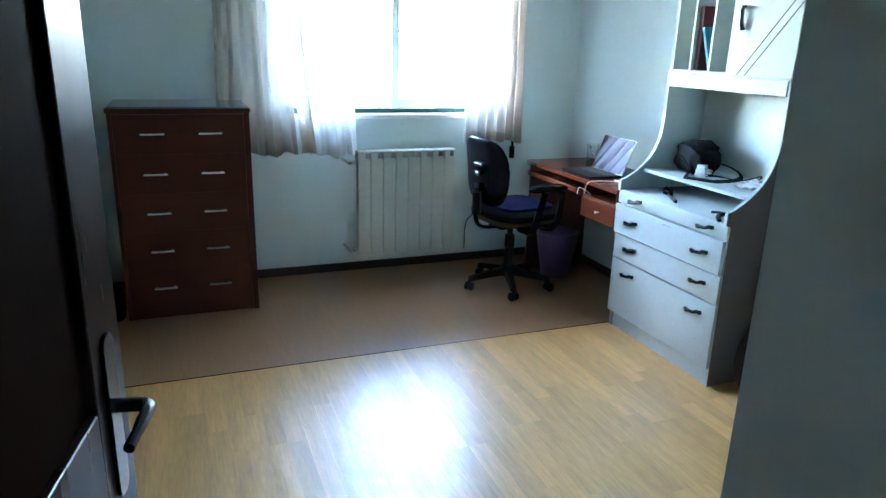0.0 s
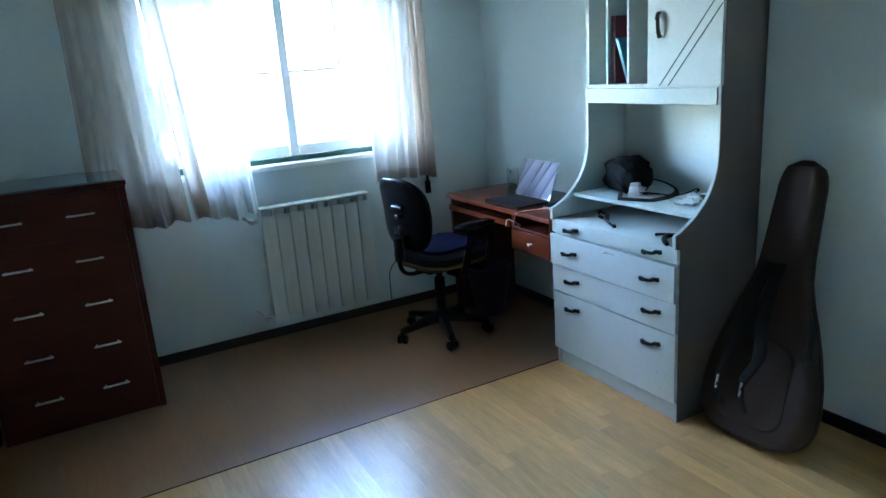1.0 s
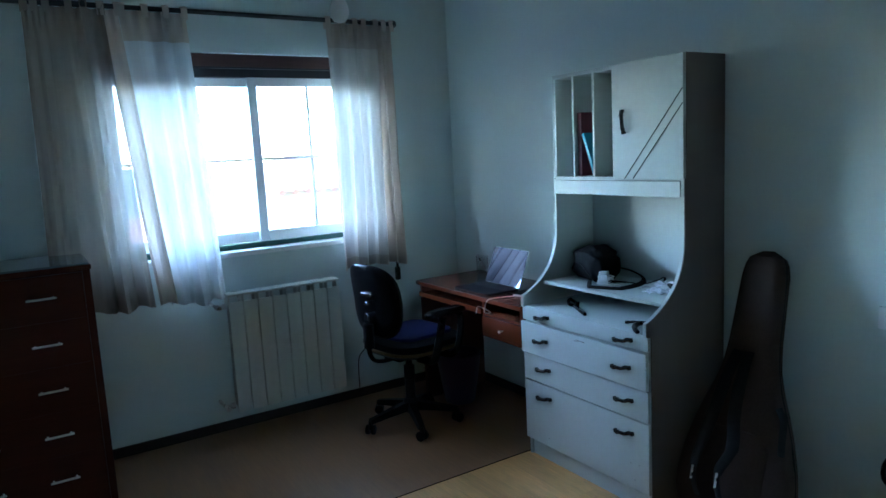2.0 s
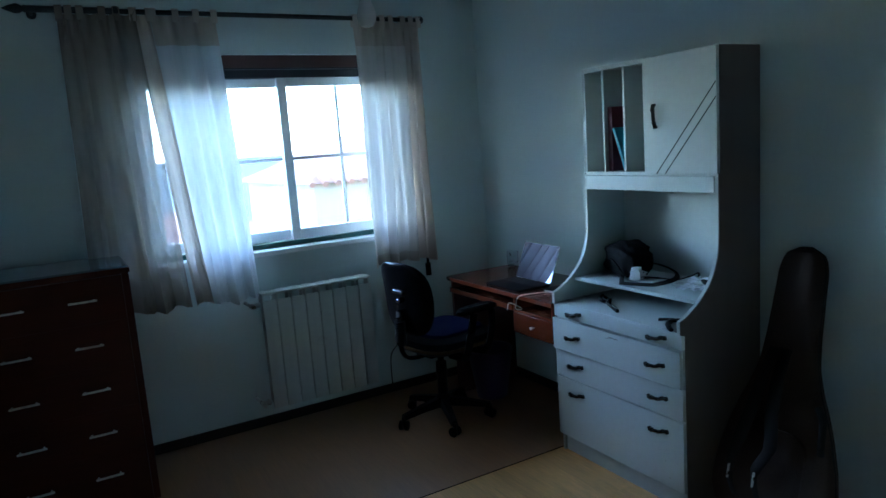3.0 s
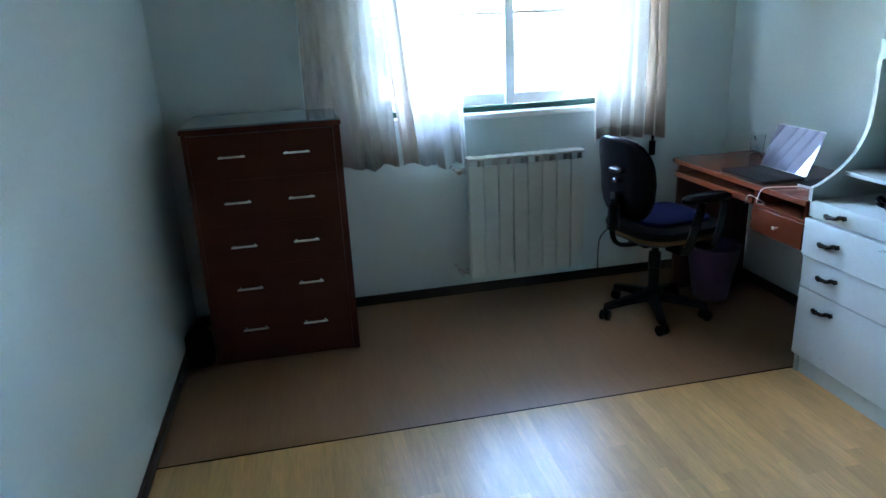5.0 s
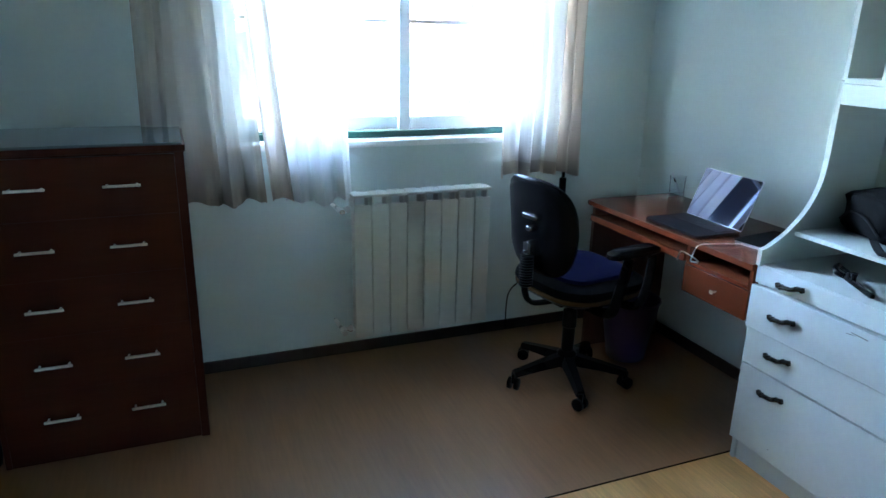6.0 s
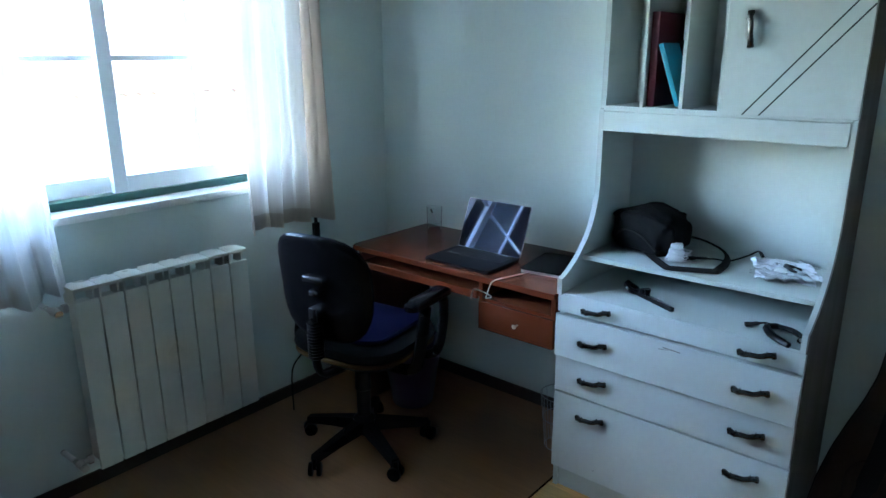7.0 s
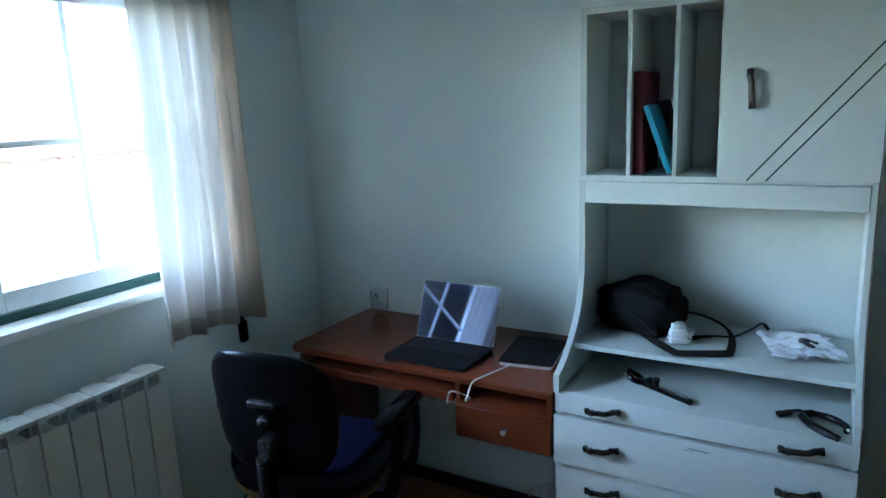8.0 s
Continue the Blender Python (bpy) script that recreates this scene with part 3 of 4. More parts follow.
def curtain(name, left, right, z_top, z_bot, mat, folds, depth, label, seed, band, calm=0.0, hem=None):
    """left, right: functions of height 0 (bottom) to 1 (top) giving the edges' x; calm flattens the first part of the width."""
    c = thing(name, (0.5 * (left(0) + right(0)), CY, z_bot), label, "curtain", group="window curtains")
    rn = random.Random(seed)
    ph = [rn.uniform(0, 6.28) for _ in range(8)]
    # folds of uneven width and depth
    widths = [rn.uniform(0.55, 1.5) for _ in range(folds)]
    edges = [sum(widths[:k]) / sum(widths) for k in range(folds + 1)]
    deep = [rn.uniform(0.55, 1.25) for _ in range(folds + 1)]
    nx, nz = folds * 14, 44

    def place(u, v):
        k = min(max(i for i in range(folds) if edges[i] <= u + 1e-9), folds - 1)
        f = (u - edges[k]) / (edges[k + 1] - edges[k])
        a = 2 * math.pi * (k + f)
        loose = (1 - v) ** 0.8
        # each fold wanders a little as it hangs
        w = u + math.sin(math.pi * u) * (0.030 * math.sin(2.3 * (1 - v) + ph[0] + 5 * u) * loose + 0.014 * math.sin(5.1 * (1 - v) + ph[1] + 13 * u) * loose)
        d = deep[k] + (deep[k + 1] - deep[k]) * f
        amp = depth * d * (0.45 + 0.75 * loose) * (1 - calm * max(0.0, 1 - u / 0.55))
        y = amp * (math.sin(a + 0.7 * math.sin(1.7 * v + ph[2])) + 0.32 * math.sin(2 * a + ph[3] + 2.2 * v) * loose + 0.16 * math.sin(3 * a + ph[4] - 3 * v) * loose)
        y += 0.010 * math.sin(7 * v + ph[5] + 6 * u) * loose
        # pinch pleats gather the heading
        if v > 0.90:
            y += 0.010 * math.cos(2 * a) * (v - 0.90) / 0.10
        z = z_bot + (z_top - z_bot) * v + (0.010 * math.sin(a * 0.5 + ph[6]) + 0.006 * math.sin(a + ph[7])) * (1 - v) ** 4
        return left(v) + (right(v) - left(v)) * w, CY + y, z

    def sheet_of(v0, v1, n, off):
        bm = B()
        rows = []
        for j in range(n + 1):
            row = []
            for i in range(nx + 1):
                x, y, z = place(i / nx, v0 + (v1 - v0) * j / n)
                row.append(bm.verts.new((x, y - off, z)))
            rows.append(row)
        for a, b in zip(rows, rows[1:]):
            for i in range(nx):
                bm.faces.new((a[i], a[i + 1], b[i + 1], b[i]))
        return bm

    part("cloth", sheet_of(0, 1, nz, 0.0), mat, c)
    # heading tape and turned-up hem are doubled cloth
    part("heading", sheet_of(0.905, 1.0, 6, 0.003), band, c, "doubled cloth heading band")
    part("hem", sheet_of(0.0, 0.042, 3, 0.0025), hem or band, c, "turned-up hem")
    for k in range(folds + 1):
        x = left(1) + (right(1) - left(1)) * min(max(edges[k], 0.03), 0.97)
        bm = B()
        box(bm, x - 0.016, x + 0.016, CY - 0.0195, CY - 0.0175, z_top - 0.03, 2.318, 0.0006, 1)
        box(bm, x - 0.016, x + 0.016, CY - 0.0195, CY + 0.0195, 2.3218, 2.3235, 0.0006, 1)
        box(bm, x - 0.016, x + 0.016, CY + 0.0175, CY + 0.0195, z_top - 0.03, 2.318, 0.0006, 1)
        part("tab", bm, band, c, "cloth loop over the rod")
    return c


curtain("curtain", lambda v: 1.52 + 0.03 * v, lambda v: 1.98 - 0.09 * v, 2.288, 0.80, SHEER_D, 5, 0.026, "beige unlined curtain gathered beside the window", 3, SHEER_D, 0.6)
curtain("curtain", lambda v: 2.0 - 0.125 * v, lambda v: 2.085 - 0.13 * v, 2.288, 0.80, SHEER_B, 1, 0.018, "beige unlined curtain fold beside the white sheer", 5, SHEER_B)
curtain("curtain", lambda v: 2.06 - 0.10 * v, lambda v: 2.345 - 0.07 * v, 2.288, 0.785, SHEER_W, 3, 0.026, "white sheer curtain lit through by the window", 8, SHEER_H, hem=SHEER_W)
curtain("curtain", lambda v: 3.055 - 0.01 * v, lambda v: 3.35 + 0.02 * v, 2.288, 0.85, SHEER_C, 4, 0.025, "creamy white sheer curtain gathered at the window's edge", 21, SHEER_H)
curtain("curtain", lambda v: 3.335 + 0.02 * v, lambda v: 3.478 - 0.01 * v, 2.288, 0.85, SHEER_B, 2, 0.026, "beige unlined curtain gathered against the wall", 33, SHEER_B)

# ---- chest of drawers ----
CX0, CX1, CF, CB, CZ = 0.99, 1.665, 4.925, 5.40, 1.112
chest = thing("chest_of_drawers", ((CX0 + CX1) / 2, (CF + CB) / 2, 0), "tall cherry-veneer chest of five wide drawers with bar handles", "chest of drawers")
for x0, x1, yf in ((CX0, CX0 + 0.02, CF + 0.004), (CX1 - 0.03, CX1, CF - 0.002)):
    bm = B()
    box(bm, x0, x1, yf, CB, -0.002, CZ - 0.0225, 0.0015, 1)
    part("side_panel", bm, CHERRY_V, chest)
bm = B()
box(bm, CX0 + 0.0205, CX1 - 0.0305, CF + 0.022, CB - 0.001, 0.02, CZ - 0.0225)
part("carcass", bm, CHERRY_V, chest)
bm = B()
box(bm, CX0 + 0.0205, CX1 - 0.0305, CF + 0.008, CF + 0.0215, -0.002, 0.0735)
part("plinth", bm, CHERRY_V, chest)
bm = B()
box(bm, CX0 - 0.006, CX1 + 0.006, CF - 0.008, CB, CZ - 0.022, CZ, 0.002, 1)
part("top", bm, CHERRY, chest)
bm = B()
box(bm, CX0 + 0.002, CX1 - 0.002, CF + 0.0, CB - 0.005, CZ, CZ + 0.008, 0.0015, 1)
part("glass_top", bm, GLASSTOP, chest, "dark glass plate on the top")
for r in range(5):
    z0 = 0.075 + 0.2015 * r
    zc = 0.173 + 0.2035 * r
    bm = B()
    box(bm, CX0 + 0.0215, CX1 - 0.0315, CF, CF + 0.02, z0, z0 + 0.2011)
    d = part("drawer", bm, CHERRY, chest, smooth=False)
    for xc in (1.190, 1.467):
        bm = B()
        box(bm, xc - 0.057, xc + 0.057, CF - 0.030, CF - 0.020, zc - 0.004, zc + 0.004, 0.0015, 1)
        for q in (-0.045, 0.045):
            tube(bm, [(xc + q, CF - 0.022, zc), (xc + q, CF, zc)], 0.004, 8)
        part("handle", bm, HANDLE, d, "slim brushed steel bar handle")
bm = B()
lathe(bm, [(0.06, 0), (0.075, 0.06), (0.07, 0.14), (0.05, 0.17)], 14, (0.915, 4.98, 0.0))
for v in bm.verts:
    v.co.x = 0.915 + (v.co.x - 0.915) * 0.9 + 0.008 * noise.noise(v.co * 12)
solo("black_bag", bm, CANVAS, "small black bag on the floor beside the chest", "bag")

# ---- hutch cabinet ----
HY0, HY1, HF, HU, HB, HT = 3.358, 4.132, 3.445, 3.668, XR - 0.022, 1.853
hutch = thing("hutch", (3.7, (HY0 + HY1) / 2, 0), "white lacquered hutch with four wide drawers, open niche and top cupboard", "cabinet")


def side_outline():
    out = [(HB, 0.0), (HF + 0.02, 0.0), (HF + 0.02, 0.75), (HF - 0.008, 0.757), (HF - 0.008, 0.806)]
    out += [tuple(q[:2]) for q in smoothed([(HF - 0.008, 0.812, 0), (HF + 0.03, 0.825, 0), (HF + 0.105, 0.872, 0), (HF + 0.175, 0.945, 0), (HF + 0.215, 1.04, 0), (HU, 1.14, 0)], 4)]
    return out + [(HU, 1.36), (HU + 0.012, 1.364), (HU + 0.012, HT), (HB, HT)]


for y, lab in ((HY0, "white side with a curved front edge"), (HY1 - 0.018, "")):
    bm = B()
    slab(bm, side_outline(), "y", y + (0.004 if lab else 0.0), y + 0.018, 0.0015)
    panel = part("side_panel", bm, WHITE, hutch, lab, smooth=False)
    # added thin skin that puts the near side's shade into its colour
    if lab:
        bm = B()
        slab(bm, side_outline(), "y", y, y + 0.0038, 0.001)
        part("shaded_outer_face", bm, CABSIDE, panel, "grey-brown outer face, darkened for its shade", smooth=False)
yi0, yi1 = HY0 + 0.018, HY1 - 0.018
bm = B()
box(bm, HB - 0.008, HB, yi0, yi1, 0.05, HT - 0.02)
part("back_panel", bm, WHITE, hutch)
bm = B()
box(bm, HF + 0.03, HF + 0.045, yi0, yi1, 0.0, 0.088, 0.001, 1)
part("plinth", bm, WHITE, hutch)
bm = B()
box(bm, HF + 0.002, HB - 0.008, yi0, yi1, 0.738, 0.762, 0.004)
part("worktop", bm, WHITE, hutch)
bm = B()
box(bm, HF + 0.125, HB - 0.008, yi0, yi1, 0.851, 0.867, 0.0015, 1)
part("shelf", bm, WHITE, hutch)
bm = B()
box(bm, HU - 0.004, HU + 0.012, yi0 + 0.002, yi1 - 0.002, 1.288, 1.353, 0.0015, 1)
part("fascia", bm, WHITE, hutch)
bm = B()
box(bm, HU + 0.0, HB - 0.008, yi0, yi1, 1.355, 1.371, 0.001, 1)
part("upper_board", bm, WHITE, hutch)
bm = B()
box(bm, HU + 0.01, HB - 0.008, yi0, yi1, HT - 0.018, HT, 0.001, 1)
part("top_board", bm, WHITE, hutch)
for y in (3.985, 3.855, 3.735):
    bm = B()
    box(bm, HU + 0.003, HB - 0.008, y - 0.006, y + 0.006, 1.371, HT - 0.018, 0.001, 1)
    part("divider", bm, WHITE, hutch)


def wavy_handle(parent, x, y, z, upright=False):
    """Cast handle with an S-shaped grip on two feet, along y or upright."""
    bm = B()
    h = 0.044
    w = 0.9 if upright else 1.7
    pts = [(-h, 0.007, 0.0045 * w), (-h * 0.72, 0.013, 0.004 * w), (-h * 0.25, 0.015, -0.001 * w), (h * 0.25, 0.015, -0.002 * w), (h * 0.72, 0.013, -0.0045 * w), (h, 0.007, -0.0035 * w)]
    tube(bm, [(-q[1], q[0], q[2]) for q in pts], [0.0090, 0.0088, 0.0082, 0.0082, 0.0088, 0.0090], 8, 5, flat=0.95)
    # flattened feet and two raised collars
    for sg in (-1, 1):
        boxm(bm, pose(-0.0065, sg * (h + 0.002), -sg * 0.004 * w, -8 * w), 0.014, 0.012, 0.0185, 0.004, 2)
        boxm(bm, pose(-0.0135, sg * h * 0.62, -sg * 0.0035 * w), 0.0175, 0.004, 0.0175, 0.003, 2)
    bm.transform(pose(x, y, z, -90 if upright else 0, 0, 0))
    return part("handle", bm, PEWTER, parent, "dark pewter wave-shaped handle")


for z0, z1, zh in ((0.6925, 0.7555, 0.724), (0.5335, 0.6895, 0.612), (0.3965, 0.5305, 0.470), (0.0905, 0.3935, 0.329)):
    bm = B()
    pull = 0.013 if zh == 0.612 else 0.0        # the second drawer is not quite shut
    box(bm, HF - pull, HF + 0.018 - pull, HY0 + 0.002, HY1 - 0.002, z0 + 0.0016, z1 - 0.0016, 0.0025)
    d = part("drawer", bm, WHITE, hutch, "drawer left slightly open" if pull else "")
    for yh in (3.984, 3.483):
        wavy_handle(d, HF - 0.002 - pull, yh, zh)
    bm = B()
    box(bm, HF + 0.02 - pull, HB - 0.06, yi0 + 0.012, yi1 - 0.012, z0 + 0.006, z1 - 0.01)
    part("drawer_box", bm, WHITE, d)
bm = B()
box(bm, HU - 0.006, HU + 0.010, HY0 + 0.002, 3.733, 1.362, HT - 0.002, 0.0015, 1)
cdoor = part("cupboard_door", bm, WHITE, hutch)
wavy_handle(cdoor, HU - 0.008, 3.663, 1.605, True)
for (ya, za), (yb, zb) in (((3.664, 1.363), (3.362, 1.718)), ((3.617, 1.363), (3.362, 1.660))):
    bm = B()
    ang = math.degrees(math.atan2(zb - za, yb - ya))
    boxm(bm, Matrix.Translation((HU - 0.0065, (ya + yb) / 2, (za + zb) / 2)) @ pose(0, 0, 0, ang), 0.002, math.hypot(yb - ya, zb - za), 0.0042)
    part("groove", bm, GROOVE, cdoor, "dark diagonal inlaid line")
rng = random.Random(7)
for k in range(4):
    bm = B()
    y = rng.choice((rng.uniform(3.40, 3.50), rng.uniform(3.95, 4.08)))
    z = rng.uniform(0.13, 0.21)
    tube(bm, [(HF - 0.0008, y, z), (HF + 0.004, y, z)], 0.0016, 8)
    part("chip", bm, GROOVE, hutch, "small dark chip in the lacquer")

bm = B()
boxm(bm, pose(HF - 0.0134, 3.722, 0.668, 4), 0.0012, 0.055, 0.0022)
boxm(bm, pose(HF - 0.0134, 3.748, 0.663, -6), 0.0012, 0.03, 0.0014)
part("scuff", bm, CABSIDE, hutch, "faint grey scuff on the lacquer")

# things in the top niche
bm = B()
box(bm, HU + 0.02, HB - 0.03, 3.950, 3.977, 1.3725, 1.668, 0.004)
solo("binder", bm, REDBOOK, "dark red ring binder standing in the niche", "binder")
bm = B()
boxm(bm, pose(HU + 0.105, 3.907, 1.474, -20), 0.17, 0.016, 0.205, 0.002)
solo("book", bm, TEALBOOK, "teal blue paperback leaning against the binder", "book")
bm = B()
boxm(bm, pose(HU + 0.21, 3.898, 1.479, -19), 0.12, 0.024, 0.215, 0.002)
solo("folder", bm, NAVYBOOK, "black folder standing behind the book", "folder")

# ---- desk ----
DF, DB, DY0, DY1, DZ = 3.432, XR - 0.006, 4.138, 5.168, 0.75
desk = thing("desk", (3.68, 4.66, 0), "red-brown wooden desk with keyboard tray and small drawer", "desk")
bm = B()
slab(bm, [(DB, DY0), (DB, DY1), (DF + 0.035, DY1), (DF + 0.008, DY1 - 0.012), (DF, DY1 - 0.04), (DF, DY0)], "z", DZ - 0.022, DZ, 0.004)
part("desktop", bm, DESKWOOD, desk)
bm = B()
box(bm, DF + 0.03, DB - 0.03, DY1 - 0.045, DY1 - 0.025, -0.002, DZ - 0.022, 0.002, 1)
part("side_panel", bm, DESKDARK, desk)
bm = B()
box(bm, DF + 0.012, DB - 0.05, 4.452, 4.47, 0.54, DZ - 0.022, 0.002, 1)
part("divider", bm, DESKWOOD, desk)
bm = B()
box(bm, DB - 0.025, DB - 0.01, DY0 + 0.004, DY1 - 0.05, 0.54, DZ - 0.022)
part("back_panel", bm, DESKWOOD, desk)
bm = B()
box(bm, DF + 0.006, DB - 0.12, 4.473, DY1 - 0.05, 0.664, 0.68, 0.002, 1)
box(bm, DF + 0.004, DF + 0.018, 4.473, DY1 - 0.05, 0.658, 0.688, 0.002, 1)
part("keyboard_tray", bm, DESKWOOD, desk)
bm = B()
box(bm, DF + 0.015, DB - 0.05, DY0 + 0.003, 4.452, 0.653, 0.665, 0.001, 1)
box(bm, DF + 0.015, DB - 0.05, DY0 + 0.003, DY0 + 0.02, 0.54, DZ - 0.022, 0.001, 1)
box(bm, DB - 0.2, DB - 0.19, DY0 + 0.02, 4.452, 0.665, DZ - 0.022)
part("cubby", bm, DESKWOOD, desk)
bm = B()
box(bm, DF + 0.006, DF + 0.022, DY0 + 0.004, 4.468, 0.542, 0.652, 0.002, 1)
box(bm, DF + 0.022, DB - 0.07, DY0 + 0.022, 4.45, 0.55, 0.635)
ddr = part("drawer", bm, DESKWOOD, desk)
bm = B()
tube(bm, [(DF + 0.006, 4.29, 0.60), (DF - 0.006, 4.29, 0.60), (DF - 0.014, 4.29, 0.60), (DF - 0.019, 4.29, 0.60)], [0.004, 0.005, 0.009, 0.006], 12, 2)
part("knob", bm, STEEL, ddr, "small metal knob")

# laptop
lap = thing("laptop", (3.575, 4.605, DZ), "slim dark grey laptop, open, its glossy screen reflecting the window", "laptop", rz=-90)
w, d = 0.316, 0.222
bm = B()
slab(bm, rounded(w, d, 0.012), "z", 0.003, 0.013, 0.002)
base = part("base", bm, LAPTOP, lap, local=True)
bm = B()
for r in range(5):
    for c in range(13):
        x0 = -0.137 + c * 0.0211
        box(bm, x0, x0 + 0.0178, 0.005 + 0.0185 * r, 0.0205 + 0.0185 * r, 0.0128, 0.0142)
part("keyboard", bm, KEYCAPS, base, local=True, smooth=False)
bm = B()
slab(bm, rounded(0.11, 0.066, 0.005, 4, 0, -0.062), "z", 0.0128, 0.0134)
part("touchpad", bm, LAPTOP, base, local=True, smooth=False)
tilt = pose(0, d / 2 - 0.004, 0.012, 90 - 22)
bm = B()
slab(bm, rounded(w, 0.213, 0.008, 4, 0, 0.1065), "z", -0.006, 0.0, 0.0015)
bm.transform(tilt)
lid = part("lid", bm, SILVER, lap, "silver-edged lid", local=True)
bm = B()
slab(bm, rounded(w - 0.006, 0.207, 0.006, 4, 0, 0.1065), "z", 0.0003, 0.0012)
bm.transform(tilt)
part("screen", bm, SCREEN, lid, "glossy dark screen", local=True, smooth=False)

# dark folio
folio = thing("tablet_case", (3.71, 4.305, DZ), "black tablet folio with a silver edge lying on the desk", "tablet", rz=8)
bm = B()
slab(bm, rounded(0.245, 0.175, 0.01), "z", 0.0005, 0.012, 0.002)
part("body", bm, SILVER, folio, "silver tablet edge", local=True)
bm = B()
slab(bm, rounded(0.252, 0.182, 0.012), "z", 0.0125, 0.016, 0.001)
part("cover", bm, FABRIC, folio, local=True)

# glass with pens
cup = thing("drinking_glass", (3.885, 5.07, DZ), "clear glass tumbler holding a pen", "glass")
bm = B()
lathe(bm, [(0.028, 0.0), (0.034, 0.002), (0.037, 0.105), (0.0345, 0.105), (0.0315, 0.012), (0.02, 0.009)], 24)
part("tumbler", bm, CUPGLASS, cup, local=True)
bm = B()
tube(bm, [(0.0355 * math.cos(2 * math.pi * k / 20), 0.0355 * math.sin(2 * math.pi * k / 20), 0.030) for k in range(20)], 0.0007, 5, closed=True)
part("band", bm, PLASTIC, cup, "thin dark band", local=True)
bm = B()
tube(bm, [(0.018, -0.008, 0.012), (-0.028, 0.012, 0.118)], 0.004, 8)
part("pen", bm, SILVER, cup, "silver-grey pen", local=True)

# white cable over the desk's edge
bm = B()
tube(bm, [(3.625, 4.325, 0.758), (3.56, 4.34, 0.757), (3.46, 4.37, 0.757), (3.425, 4.395, 0.745), (3.418, 4.41, 0.70), (3.43, 4.425, 0.675), (3.47, 4.43, 0.668), (3.445, 4.455, 0.69), (3.42, 4.475, 0.70), (3.415, 4.485, 0.66)], 0.0024, 6, 5)
solo("charging_cable", bm, WHITEPL, "white charging cable hanging over the desk's edge", "cable")

# ---- bin ----
bin_ob = thing("waste_bin", (3.60, 4.965, 0), "purple plastic waste bin under the desk", "bin")
bm = B()
lathe(bm, [(0.088, 0.0), (0.092, 0.004), (0.138, 0.30), (0.133, 0.30), (0.088, 0.01)], 28)
part("body", bm, PURPLE, bin_ob, local=True)
bm = B()
tube(bm, [(0.139 * math.cos(2 * math.pi * k / 28), 0.139 * math.sin(2 * math.pi * k / 28), 0.30) for k in range(28)], 0.005, 6, closed=True)
part("rim", bm, PURPLE, bin_ob, local=True)

# wire basket under the desk
basket = thing("wire_basket", (3.70, 4.245, 0), "thin grey-white wire waste basket on the floor under the desk", "basket")
for z, r in ((0.004, 0.058), (0.13, 0.07), (0.235, 0.080)):
    bm = B()
    tube(bm, [(r * math.cos(2 * math.pi * k / 28), r * math.sin(2 * math.pi * k / 28), z) for k in range(28)], 0.0014, 5, closed=True)
    part("hoop", bm, WIRE, basket, local=True)
for k in range(14):
    a = 2 * math.pi * k / 14
    bm = B()
    tube(bm, [(0.058 * math.cos(a), 0.058 * math.sin(a), 0.004), (0.080 * math.cos(a), 0.080 * math.sin(a), 0.235)], 0.0010, 5)
    part("wire", bm, WIRE, basket, local=True)

# ---- office chair: built facing +x ----
chair = thing("office_chair", (3.19, 4.85, 0), "black swivel office chair with blue cushion and yellow seat trim", "chair", rz=10)


def loft(bm, rings, cap=True):
    rs = [[bm.verts.new(p) for p in r] for r in rings]
    n = len(rs[0])
    for a, b in zip(rs, rs[1:]):
        for k in range(n):
            bm.faces.new((a[k], a[(k + 1) % n], b[(k + 1) % n], b[k]))
    if cap:
        bm.faces.new(rs[0][::-1])
        bm.faces.new(rs[-1])
    return bm


bm = B()
lathe(bm, [(0.035, 0.07), (0.045, 0.075), (0.045, 0.135), (0.03, 0.15)], 20)
for k in range(5):
    a = radians(72 * k + 26)
    c, s = math.cos(a), math.sin(a)
    t = B()
    loft(t, [[(r, y, z) for y, z in ((-hw, z0), (hw, z0), (hw * 0.7, z1), (-hw * 0.7, z1))] for r, hw, z0, z1 in ((0.02, 0.03, 0.085, 0.135), (0.15, 0.024, 0.075, 0.11), (0.265, 0.02, 0.06, 0.085))])
    t.transform(pose(0, 0, 0, 0, 0, math.degrees(a)))
    join(bm, t)
base = part("star_base", bm, PLASTIC, chair, local=True)
for k in range(5):
    a = radians(72 * k + 26)
    c, s = math.cos(a), math.sin(a)
    bm = B()
    for o in (-0.016, 0.016):
        t = B()
        lathe(t, [(0.018, -0.009), (0.027, -0.007), (0.027, 0.007), (0.018, 0.009)], 16)
        t.transform(Matrix.Translation((0.262 * c, 0.262 * s, 0.027)) @ pose(0, 0, 0, 0, 0, 72 * k + 66) @ Matrix.Translation((0, o, 0)) @ pose(0, 0, 0, 90))
        join(bm, t)
    tube(bm, [(0.262 * c, 0.262 * s, 0.03), (0.262 * c, 0.262 * s, 0.075)], 0.012, 8)
    part("caster", bm, PLASTIC, base, local=True)
bm = B()
lathe(bm, [(0.028, 0.13), (0.028, 0.26), (0.032, 0.265), (0.03, 0.34), (0.018, 0.345), (0.018, 0.42)], 18)
part("gas_column", bm, PLASTIC, chair, local=True)
bm = B()
box(bm, -0.12, 0.1, -0.07, 0.07, 0.395, 0.43, 0.008)
tube(bm, [(-0.02, 0.06, 0.41), (-0.03, 0.24, 0.405), (-0.03, 0.26, 0.40)], 0.006, 8)
part("seat_mechanism", bm, PLASTIC, chair, local=True)


